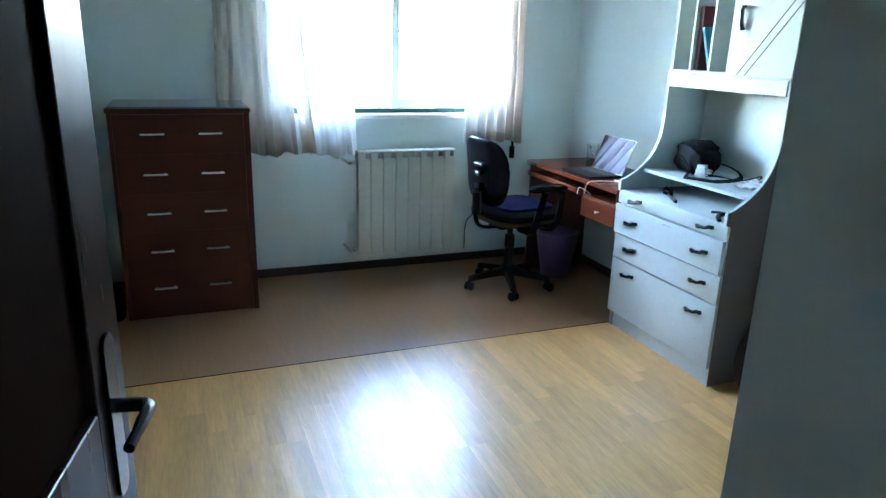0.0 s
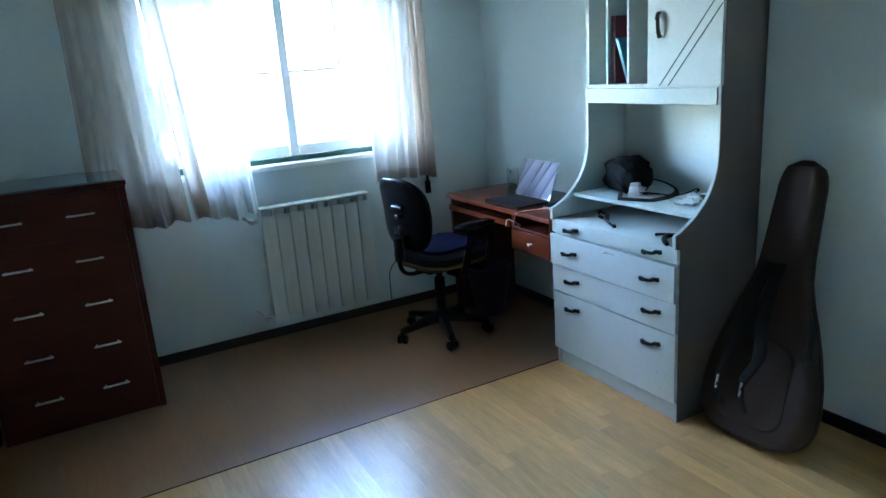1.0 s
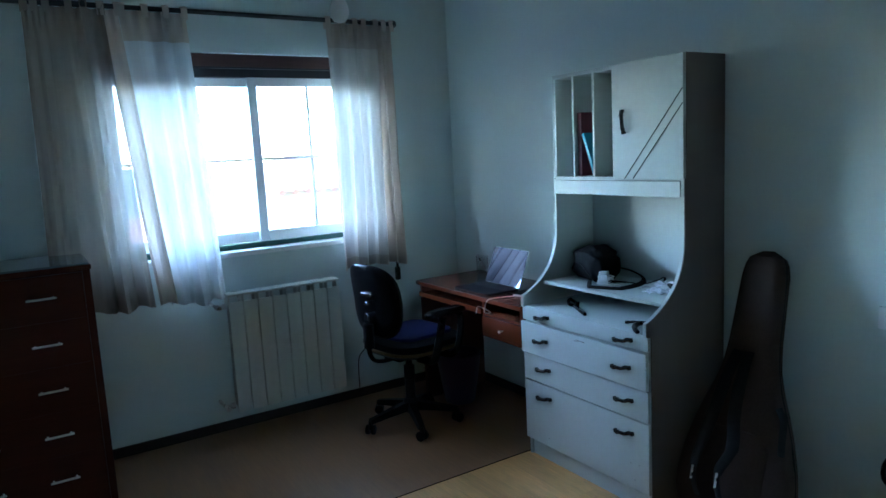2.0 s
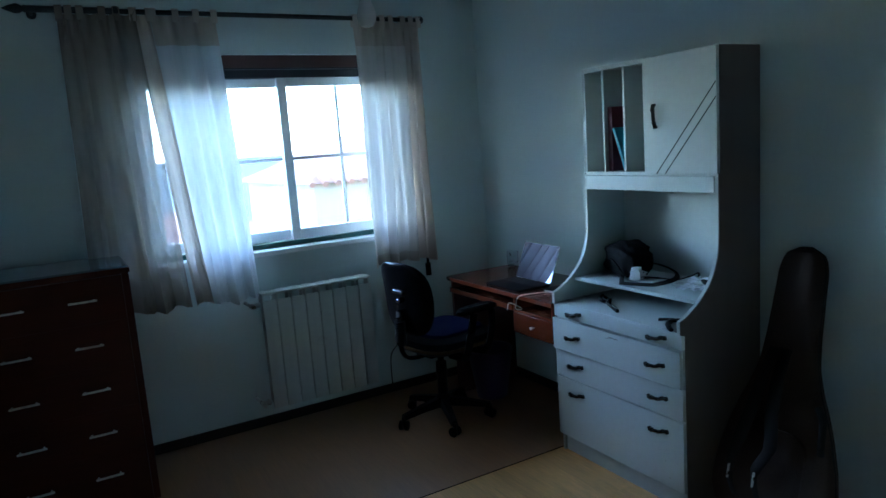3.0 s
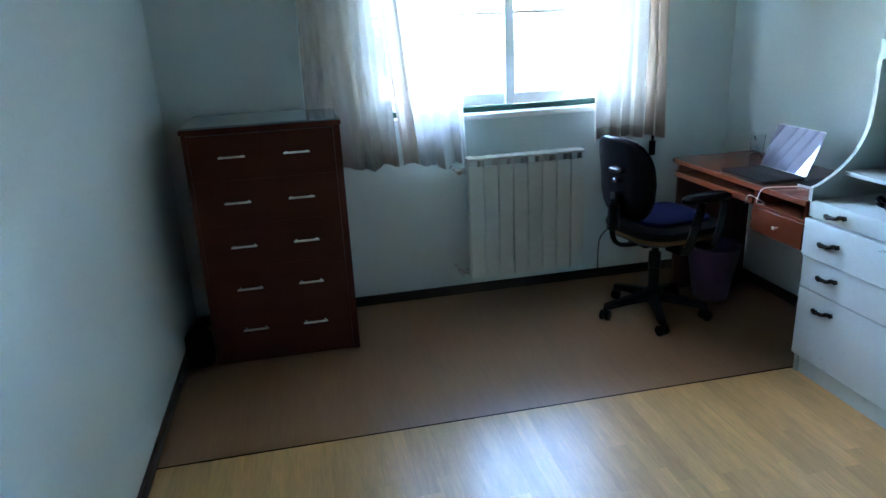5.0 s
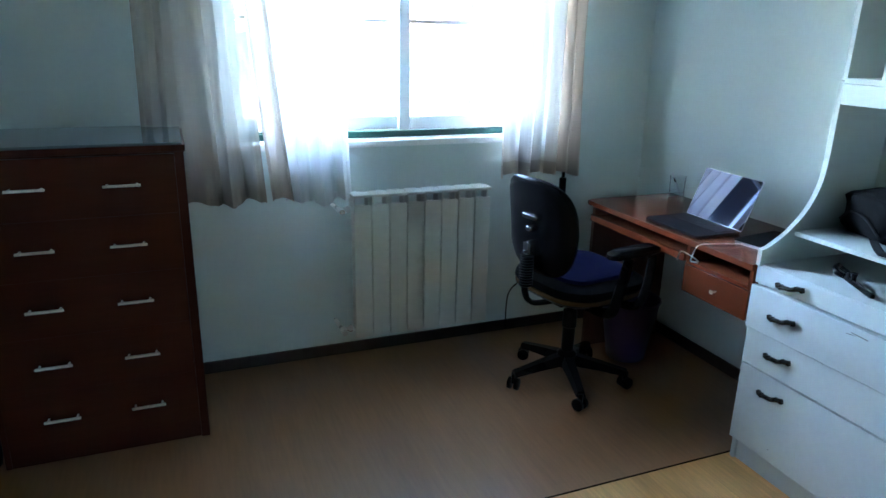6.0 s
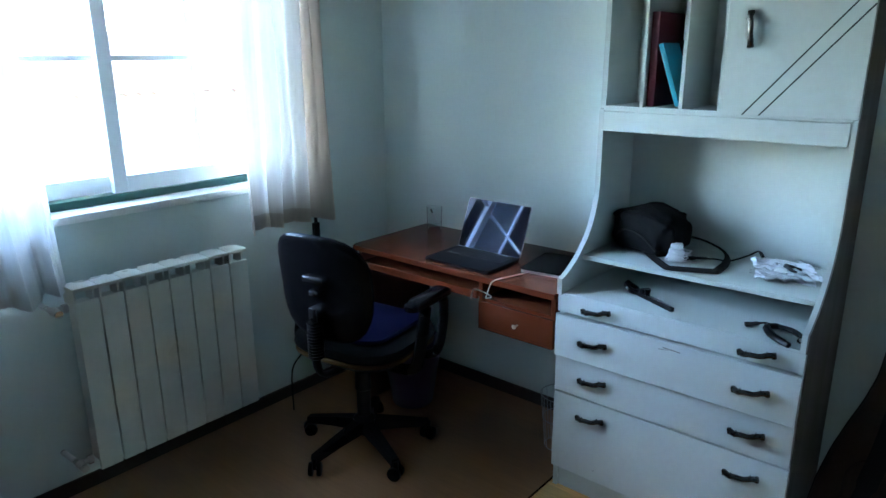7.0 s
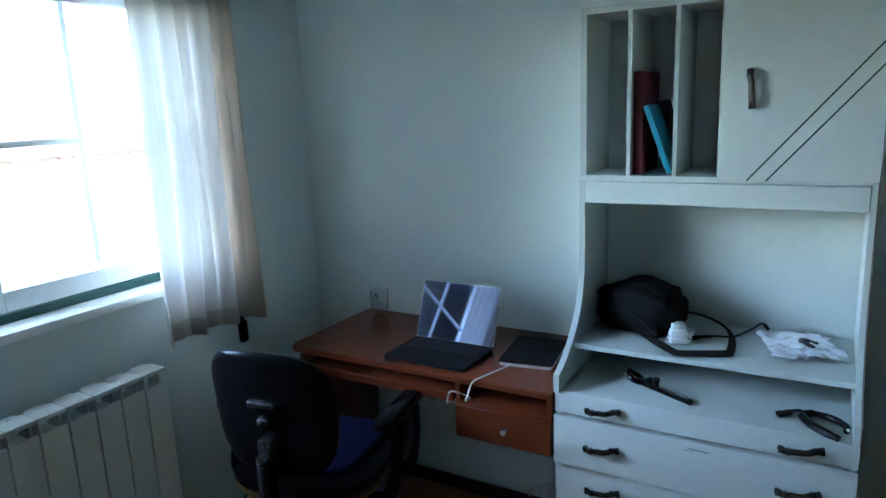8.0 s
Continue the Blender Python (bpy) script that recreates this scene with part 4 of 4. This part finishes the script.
def seat_ring(sx, sy, z, dip=0.0):
    return [(x + 0.03, y, z + dip * (1 - (x / 0.24) ** 2)) for x, y in rounded(sx, sy, min(sx, sy) * 0.32, 7)]


bm = B()
loft(bm, [seat_ring(0.36, 0.36, 0.428), seat_ring(0.43, 0.44, 0.438), seat_ring(0.455, 0.465, 0.452)])
part("seat_pan", bm, PLASTIC, chair, local=True)
bm = B()
loft(bm, [seat_ring(0.452, 0.462, 0.451), seat_ring(0.468, 0.478, 0.456), seat_ring(0.468, 0.478, 0.468), seat_ring(0.455, 0.465, 0.472)])
part("seat_trim", bm, YELLOW, chair, "yellow edge round the seat", local=True)
bm = B()
loft(bm, [seat_ring(0.455, 0.465, 0.471), seat_ring(0.475, 0.485, 0.485), seat_ring(0.465, 0.475, 0.508), seat_ring(0.41, 0.42, 0.522), seat_ring(0.2, 0.2, 0.526)])
part("seat", bm, FABRIC, chair, local=True)
bm = B()
pts = []
for z, s in ((0.518, 0.34), (0.526, 0.365), (0.541, 0.36), (0.549, 0.31), (0.553, 0.14)):
    pts.append([(x + 0.035 + 0.006 * noise.noise((x * 9, y * 9, z)), y + 0.004, z + 0.006 * noise.noise((x * 11, y * 11, 2.0))) for x, y in rounded(s, s * 0.98, s * 0.2, 6)])
loft(bm, pts)
part("cushion", bm, BLUE, chair, "flat blue seat cushion", local=True)


def back_ring(x, k):
    """Backrest outline at depth x: rounded, wider at the shoulders, gently curved."""
    out = []
    for q in range(28):
        a = 2 * math.pi * q / 28
        ca, sa = math.cos(a), math.sin(a)
        y = 0.205 * k * math.copysign(abs(ca) ** 0.62, ca) * (1.0 + 0.05 * sa)
        z = 0.75 + 0.205 * k * math.copysign(abs(sa) ** 0.72, sa)
        bow = -0.055 * ((z - 0.69) / 0.2) * abs((z - 0.69) / 0.2) * 0.5 + 0.03 * (y / 0.2) ** 2
        out.append((x + bow - 0.02, y, z))
    return out


bm = B()
loft(bm, [back_ring(-0.222, 0.12), back_ring(-0.2215, 0.4), back_ring(-0.220, 0.65), back_ring(-0.217, 0.84), back_ring(-0.213, 0.93), back_ring(-0.208, 0.975), back_ring(-0.202, 0.995)])
shell = part("back_shell", bm, SHELL, chair, "glossy black plastic back shell", local=True)
bm = B()
loft(bm, [back_ring(-0.203, 0.985), back_ring(-0.197, 1.0), back_ring(-0.185, 0.985), back_ring(-0.168, 0.9), back_ring(-0.158, 0.6)])
part("backrest", bm, FABRIC, chair, local=True)
bm = B()
tube(bm, [(0.0, 0, 0.405), (-0.14, 0, 0.405), (-0.225, 0, 0.42), (-0.262, 0, 0.47), (-0.262, 0, 0.56), (-0.255, 0, 0.66)], 0.019, 10, 4, flat=0.6)
part("back_support", bm, PLASTIC, chair, local=True)
bm = B()
lathe(bm, [q for k in range(12) for q in ((0.024, 0.0115 * k), (0.029, 0.0115 * k + 0.004), (0.029, 0.0115 * k + 0.007))], 14, (-0.262, 0, 0.50))
part("bellows", bm, PLASTIC, chair, "ribbed rubber bellows", local=True)
for z, hw in ((0.795, 0.046), (0.745, 0.018)):
    bm = B()
    box(bm, -0.268, -0.235, -hw, hw, z - 0.012, z + 0.010, 0.009, 3)
    part("back_slot", bm, GLOSSBLACK, shell, local=True)
bm = B()
tube(bm, [(-0.20, 0.13, 0.46), (-0.235, 0.15, 0.40), (-0.24, 0.15, 0.24)], 0.003, 6, 4)
part("strap", bm, GIGDARK, chair, local=True)
bm = B()
box(bm, -0.272, -0.232, -0.020, 0.020, 0.625, 0.69, 0.008)
tube(bm, [(-0.258, 0, 0.64), (-0.285, 0, 0.638)], [0.018, 0.014], 12)
part("height_clamp", bm, GLOSSBLACK, chair, local=True)
for s in (-1, 1):
    bm = B()
    tube(bm, [(-0.06, s * 0.16, 0.425), (-0.05, s * 0.27, 0.43), (-0.03, s * 0.29, 0.50), (0.02, s * 0.285, 0.655)], 0.015, 8, 4, flat=1.5)
    tube(bm, [(0.08, s * 0.17, 0.425), (0.10, s * 0.27, 0.435), (0.13, s * 0.29, 0.52), (0.15, s * 0.285, 0.64), (0.12, s * 0.285, 0.665)], 0.013, 8, 4, flat=1.4)
    arm = part("arm_support", bm, PLASTIC, chair, local=True)
    bm = B()
    loft(bm, [[(x + (0.0), s * 0.283 + y, z + 0.012 * math.sin((x + 0.14) * 9)) for x, y in rounded(0.27 * k, 0.062 * k, 0.028 * k, 5, 0.045, 0)] for z, k in ((0.655, 0.85), (0.662, 1.0), (0.68, 1.0), (0.69, 0.8))])
    part("arm_pad", bm, SHELL, arm, local=True)

# ---- things on the hutch ----
SZ, WZ = 0.867, 0.762
bag = thing("shoulder_bag", (3.78, 3.965, SZ), "small black padded shoulder bag on the hutch shelf", "bag", rz=-18)
bm = B()
bmesh.ops.create_uvsphere(bm, u_segments=48, v_segments=30, radius=1.0)
for v in bm.verts:
    p = v.co.copy()
    q = Vector([math.copysign(abs(c) ** 0.55, c) for c in p])
    k = 1 + 0.16 * noise.noise(p * 1.9) + 0.06 * noise.noise(p * 5)
    v.co = Vector((q.x * 0.08 * k, q.y * 0.13 * k, 0.078 + q.z * (0.088 * (1 - 0.25 * abs(q.y)) if q.z > 0 else 0.0775) * k))
    v.co.z = max(v.co.z, 0.001)
part("body", bm, CANVAS, bag, local=True)
bm = B()
tube(bm, [(-0.082, -0.10, 0.03), (-0.088, -0.03, 0.075), (-0.09, 0.04, 0.08), (-0.08, 0.10, 0.04)], 0.004, 6, 5)
part("zip", bm, GIGDARK, bag, local=True)
bm = B()
tube(bm, [(-0.02, -0.11, 0.10), (0.0, -0.05, 0.155), (0.0, 0.03, 0.15), (-0.01, 0.08, 0.12)], 0.010, 6, 5, flat=0.4)
part("top_handle", bm, GIGDARK, bag, local=True)
bm = B()
tube(bm, [(3.80, 3.86, 0.935), (3.84, 3.80, 0.918), (3.85, 3.74, 0.895), (3.82, 3.705, 0.879), (3.75, 3.688, 0.874), (3.66, 3.682, 0.876), (3.635, 3.69, 0.877), (3.605, 3.76, 0.876), (3.588, 3.81, 0.875), (3.60, 3.83, 0.874), (3.655, 3.885, 0.874), (3.72, 3.945, 0.876)], [0.012, 0.0125, 0.013, 0.012], 6, 5, flat=0.28)
strap = part("shoulder_strap", bm, GIGDARK, bag, "wide black webbing strap")

charger = thing("phone_charger", (3.70, 3.835, SZ), "white plug charger with its cable wound round", "charger", rz=25)
bm = B()
box(bm, -0.022, 0.022, -0.024, 0.024, 0.001, 0.045, 0.006)
box(bm, -0.018, 0.018, -0.02, 0.02, 0.045, 0.062, 0.005)
part("plug", bm, WHITEPL, charger, local=True)
bm = B()
for k in range(4):
    tube(bm, [((0.030 + 0.004 * (k % 2)) * math.cos(2 * math.pi * q / 16), 0.034 * math.sin(2 * math.pi * q / 16) - 0.005 * k, 0.008 + 0.010 * k + 0.003 * math.sin(q + k)) for q in range(16)], 0.0029, 5, closed=True)
tube(bm, [(0.02, -0.02, 0.03), (0.0, -0.055, 0.02), (0.02, -0.08, 0.004), (0.05, -0.055, 0.004), (0.02, -0.035, 0.015), (-0.02, -0.05, 0.006), (0.0, -0.075, 0.004)], 0.0028, 5, 5)
part("wound_cable", bm, WHITEPL, charger, local=True)

bm = B()
tube(bm, [(3.705, 3.81, 0.880), (3.725, 3.775, 0.884), (3.77, 3.735, 0.878), (3.80, 3.69, 0.873), (3.84, 3.645, 0.890), (3.86, 3.62, 0.905), (3.84, 3.60, 0.895)], [0.007, 0.005, 0.003, 0.003, 0.003, 0.003, 0.006], 6, 5)
solo("grey_cable", bm, LAPTOP, "short dark grey cable on the shelf", "cable")

papers = thing("plastic_sleeve", (3.77, 3.512, SZ), "crumpled clear plastic sleeve with white papers", "sleeve", rz=14)
bm = B()
n = 14
for turn, up, sd in ((0.0, 0.003, 1.0), (0.22, 0.011, 4.0)):
    ct, st = math.cos(turn), math.sin(turn)
    g = [[None] * (n + 1) for j in range(n + 1)]
    for j in range(n + 1):
        for i in range(n + 1):
            px, py = -0.10 + 0.2 * i / n, -0.085 + 0.17 * j / n
            crease = abs(noise.noise((px * 22 + sd, py * 22, sd))) * 0.030
            g[j][i] = bm.verts.new((px * ct - py * st, px * st + py * ct, up + crease))
    for j in range(n):
        for i in range(n):
            bm.faces.new((g[j][i], g[j][i + 1], g[j + 1][i + 1], g[j + 1][i]))
part("paper", bm, PAPER, papers, local=True, smooth=False)
bm = B()
g = [[bm.verts.new((-0.125 + 0.25 * i / n, -0.10 + 0.20 * j / n, 0.014 + 0.030 * abs(noise.noise((i * 0.6, j * 0.6, 5.0))))) for i in range(n + 1)] for j in range(n + 1)]
for j in range(n):
    for i in range(n):
        bm.faces.new((g[j][i], g[j][i + 1], g[j + 1][i + 1], g[j + 1][i]))
sl = part("sleeve", bm, CLEARBAG, papers, "clear crinkled plastic", local=True, smooth=False)
bm = B()
tube(bm, [(-0.04, -0.03, 0.022), (-0.02, 0.0, 0.034), (0.0, -0.01, 0.03), (-0.01, -0.045, 0.026)], [0.006, 0.007, 0.006, 0.004], 8, 4)
part("clip", bm, NAVYBOOK, papers, "small dark blue clip", local=True)
bm = B()
bmesh.ops.create_uvsphere(bm, u_segments=12, v_segments=8, radius=0.018, matrix=Matrix.Translation((-0.03, 0.012, 0.022)) @ Matrix.Diagonal((1, 1.2, 0.6, 1)))
part("earbud_case", bm, WHITEPL, papers, local=True)
bm = B()
tube(bm, [(3.885, 3.61, 0.875), (3.89, 3.56, 0.874), (3.87, 3.50, 0.874), (3.88, 3.44, 0.876)], [0.006, 0.003, 0.003, 0.003], 6, 5)
solo("white_cable", bm, WHITEPL, "thin white cable lying on the shelf", "cable")
bm = B()
n = 8
g = [[bm.verts.new((3.64 + 0.09 * i / n, 4.0 + 0.10 * j / n, SZ + 0.002 + 0.014 * abs(noise.noise((i * 0.7, j * 0.7, 9.0))))) for i in range(n + 1)] for j in range(n + 1)]
for j in range(n):
    for i in range(n):
        bm.faces.new((g[j][i], g[j][i + 1], g[j + 1][i + 1], g[j + 1][i]))
solo("cellophane", bm, CLEARBAG, "small crumpled clear wrapper beside the bag", "wrapper", smooth=False)

mount = thing("clamp_arm", (3.545, 3.845, WZ), "small black folding clamp arm lying on the worktop", "clamp", rz=-28)
bm = B()
tube(bm, [(0.0, 0.115, 0.028), (0.022, 0.10, 0.012), (0.005, 0.07, 0.01), (-0.02, 0.085, 0.018), (-0.016, 0.112, 0.028), (0.0, 0.118, 0.034)], [0.008, 0.009, 0.009, 0.008], 8, 5)
part("hook", bm, PLASTIC, mount, local=True)
bm = B()
boxm(bm, pose(0.0, -0.012, 0.010), 0.015, 0.185, 0.015, 0.004)
part("arm", bm, PLASTIC, mount, local=True)
bm = B()
tube(bm, [(0.0, 0.02, 0.015), (0.0, 0.02, 0.04)], [0.007, 0.011], 10)
boxm(bm, pose(0.002, 0.045, 0.022), 0.02, 0.018, 0.02, 0.003)
part("knob", bm, PLASTIC, mount, local=True)
bm = B()
boxm(bm, pose(0, -0.022, 0.0182), 0.007, 0.14, 0.0016, 0.0006, 1)
part("steel_strip", bm, CHROME, mount, local=True)

hset = thing("black_strap_handle", (3.51, 3.458, WZ), "black rubber grip ring with a loose strap end", "handle", rz=-20)
hset.matrix_basis = hset.matrix_basis @ Matrix.Scale(0.86, 4)
bm = B()
tube(bm, [(0.055, 0.03, 0.012), (0.06, -0.02, 0.012), (0.035, -0.07, 0.012), (0.0, -0.085, 0.012)], [0.010, 0.011, 0.010, 0.009], 8, 5, flat=0.9)
tube(bm, [(0.055, 0.03, 0.012), (0.02, 0.045, 0.012), (-0.025, 0.0, 0.012), (-0.05, -0.06, 0.011), (-0.055, -0.085, 0.010)], [0.012, 0.014, 0.013, 0.011], 8, 5, flat=0.9)
part("ring", bm, PLASTIC, hset, local=True)
bm = B()
tube(bm, [(0.045, 0.035, 0.012), (0.035, 0.065, 0.016), (0.0, 0.085, 0.012), (-0.02, 0.10, 0.010)], [0.007, 0.006, 0.012, 0.014], 8, 5, flat=0.5)
part("strap_end", bm, GIGDARK, hset, local=True)
bm = B()
bmesh.ops.create_uvsphere(bm, u_segments=10, v_segments=6, radius=0.006, matrix=Matrix.Translation((0.0, -0.088, 0.017)))
part("stud", bm, CHROME, hset, "small bright stud", local=True)

# ---- guitar bag leaning on the wall ----
gig = thing("guitar_bag", (3.555, 3.085, 0.0), "brown-grey padded nylon guitar bag leaning on the wall", "guitar case")
HALF = [(0.0, 0.09), (0.025, 0.165), (0.065, 0.212), (0.12, 0.236), (0.20, 0.238), (0.30, 0.222), (0.40, 0.195), (0.48, 0.166), (0.56, 0.134), (0.64, 0.110), (0.74, 0.097), (0.90, 0.089), (1.00, 0.085), (1.04, 0.077), (1.07, 0.062), (1.087, 0.042), (1.095, 0.020)]
lean = pose(3.555, 3.085, 0.018, -1.9, 16.6, 0)


def half(s):
    for (a, wa), (b, wb) in zip(HALF, HALF[1:]):
        if s <= b:
            return wa + (wb - wa) * (s - a) / (b - a)
    return HALF[-1][1]


bm = B()
rings = []
for j in range(45):
    s = 1.095 * j / 44
    hw = half(s)
    th = 0.062 if s < 0.5 else 0.062 - 0.014 * min(1, (s - 0.5) / 0.15)
    th *= min(1, 0.45 + s / 0.05, 0.45 + (1.095 - s) / 0.05)
    ring = []
    for q in range(28):
        a = 2 * math.pi * q / 28
        ca, sa = math.cos(a), math.sin(a)
        y, x = hw * math.copysign(abs(ca) ** 0.45, ca), th * math.copysign(abs(sa) ** 0.55, sa)
        wr = 0.009 * noise.noise((s * 7, y * 8, x * 20)) + 0.0035 * noise.noise((s * 26, y * 26, 4.0))
        ring.append((x + wr, y + wr * 0.6, s))
    rings.append(ring)
loft(bm, rings)
bm.transform(lean @ Matrix.Translation((0.0, 0, 0.0)))
body = part("body", bm, GIG, gig)
bm = B()
pts = []
for j in range(60):
    q = 1.095 * j / 59
    pts.append((0.0, half(q) * 1.002, q))
tube(bm, pts + [(p[0], -p[1], p[2]) for p in reversed(pts)], 0.0035, 5, closed=True)
bm.transform(lean)
part("piping", bm, GIGDARK, body, "black piped edge")
bm = B()
pk = []
for x, k in ((-0.056, 1.0), (-0.066, 0.96), (-0.069, 0.8)):
    pk.append([(x, u * k, 0.24 + (v) * k) for u, v in rounded(0.30, 0.34, 0.08, 6)])
loft(bm, pk)
bm.transform(lean)
part("pocket", bm, GIG, body, "zipped front pocket")
for yy, sg in ((0.075, 1), (-0.03, -1)):
    bm = B()
    path = [(-0.055, yy * 0.4, 0.70), (-0.085, yy * 0.55, 0.60), (-0.105, yy * 0.8, 0.46), (-0.112, yy + 0.01 * sg, 0.34), (-0.108, yy + 0.035, 0.24), (-0.10, yy + 0.03, 0.17), (-0.075, yy + 0.02, 0.12)]
    tube(bm, path, [0.024, 0.026, 0.026, 0.02, 0.013, 0.012], 8, 6, flat=0.28)
    bm.transform(lean)
    sp = part("shoulder_strap", bm, GIGDARK, body, "padded black shoulder strap")
    bm = B()
    t = B()
    box(t, -0.119, -0.111, yy + 0.030, yy + 0.037, 0.18, 0.235, 0.002)
    join(bm, t)
    bm.transform(lean)
    part("buckle", bm, STEEL, sp, "worn metal buckle")
bm = B()
tube(bm, [(-0.06, -0.195, 0.36), (-0.085, -0.205, 0.40), (-0.085, -0.2, 0.48), (-0.055, -0.16, 0.52)], 0.012, 8, 5, flat=0.4)
bm.transform(lean)
part("carry_handle", bm, GIGDARK, body)

# ---- switch ----
sw = thing("light_switch", (XR, 2.715, 0.86), "white square light switch on the wall", "switch")
bm = B()
box(bm, XR - 0.009, XR, 2.675, 2.755, 0.82, 0.90, 0.003)
part("plate", bm, WHITEPL, sw)
bm = B()
box(bm, XR - 0.013, XR - 0.0085, 2.695, 2.735, 0.84, 0.88, 0.002)
part("rocker", bm, WHITEPL, sw)

# ---- unidentified black item by the wall; its backpack body is made up ----
pack = thing("backpack", (3.80, 2.47, 0), "black item with a grey loop by the wall, filled out as a backpack", "backpack")
bm = B()
bmesh.ops.create_uvsphere(bm, u_segments=24, v_segments=14, radius=1.0)
for v in bm.verts:
    p = v.co.copy()
    q = Vector([math.copysign(abs(c) ** 0.5, c) for c in p])
    k = 1 + 0.06 * noise.noise(p * 2.1)
    v.co = Vector((3.81 + q.x * 0.105 * k, 2.47 + q.y * 0.14 * k, max(0.002, 0.2 + q.z * 0.2 * k)))
part("body", bm, CANVAS, pack)
bm = B()
tube(bm, [(3.80, 2.60, 0.30), (3.79, 2.645, 0.335), (3.80, 2.655, 0.38), (3.81, 2.635, 0.415), (3.82, 2.58, 0.40)], [0.010, 0.012, 0.013, 0.012], 8, 5, flat=0.7)
part("side_loop", bm, PLASTIC, pack)
bm = B()
tube(bm, [(3.80, 2.585, 0.37), (3.805, 2.63, 0.425), (3.81, 2.61, 0.435)], 0.009, 8, 4)
part("grab_loop", bm, SILVER, pack, "grey grab loop")

# ---- pendant bulb ----
lampx, lampy = 2.33, 3.58
pend = thing("pendant_bulb", (lampx, lampy, 1.925), "bare frosted bulb hanging in a white holder", "lamp")
bm = B()
tube(bm, [(lampx, lampy, 2.09), (lampx, lampy, ZC)], 0.004, 8)
part("flex", bm, GROOVE, pend)
bm = B()
lathe(bm, [(0.010, 0.18), (0.021, 0.17), (0.022, 0.105), (0.018, 0.10)], 18, (lampx, lampy, 1.925))
part("holder", bm, LAPTOP, pend)
bm = B()
lathe(bm, [(0.004, 0.0), (0.018, 0.004), (0.027, 0.018), (0.030, 0.034), (0.027, 0.05), (0.019, 0.07), (0.016, 0.085), (0.0155, 0.104)], 22, (lampx, lampy, 1.925))
part("bulb", bm, BULB, pend, "frosted white glass bulb")

# ---- parquet strips, last ----
SW = 0.0707
rng = random.Random(11)
lengths = [0.32, 0.40, 0.48, 0.56, 0.64]
meshes = {}
for ln in lengths:
    bm = B()
    box(bm, 0.0001, SW - 0.0001, 0.0001, ln - 0.0001, -0.012, 0.0)
    meshes[ln] = finish("plank", bm, OAK)
n_strips = int((XR - XL) / SW)
far = B()
made = 0
for i in range(n_strips + 1):
    x0 = XL + i * SW
    y = SEAM
    # laid from the seam back towards the door
    while y > -0.9:
        ln = rng.choice(lengths)
        y0 = y - ln
        if x0 + SW <= XR + 0.001 and y > 1.95 and made < 298:
            ob = new("plank", meshes[ln])
            ob.parent = floor
            ob.matrix_basis = wm(floor).inverted() @ Matrix.Translation((x0, y0, 0.0))
            made += 1
        else:
            box(far, x0 + 0.0001, min(x0 + SW, XR) - 0.0001, max(y0, -0.9) + 0.0001, y - 0.0001, -0.012, 0.0)
        y = y0
tagged(part("plank_field", far, OAK, floor, smooth=False), kind="stuff")
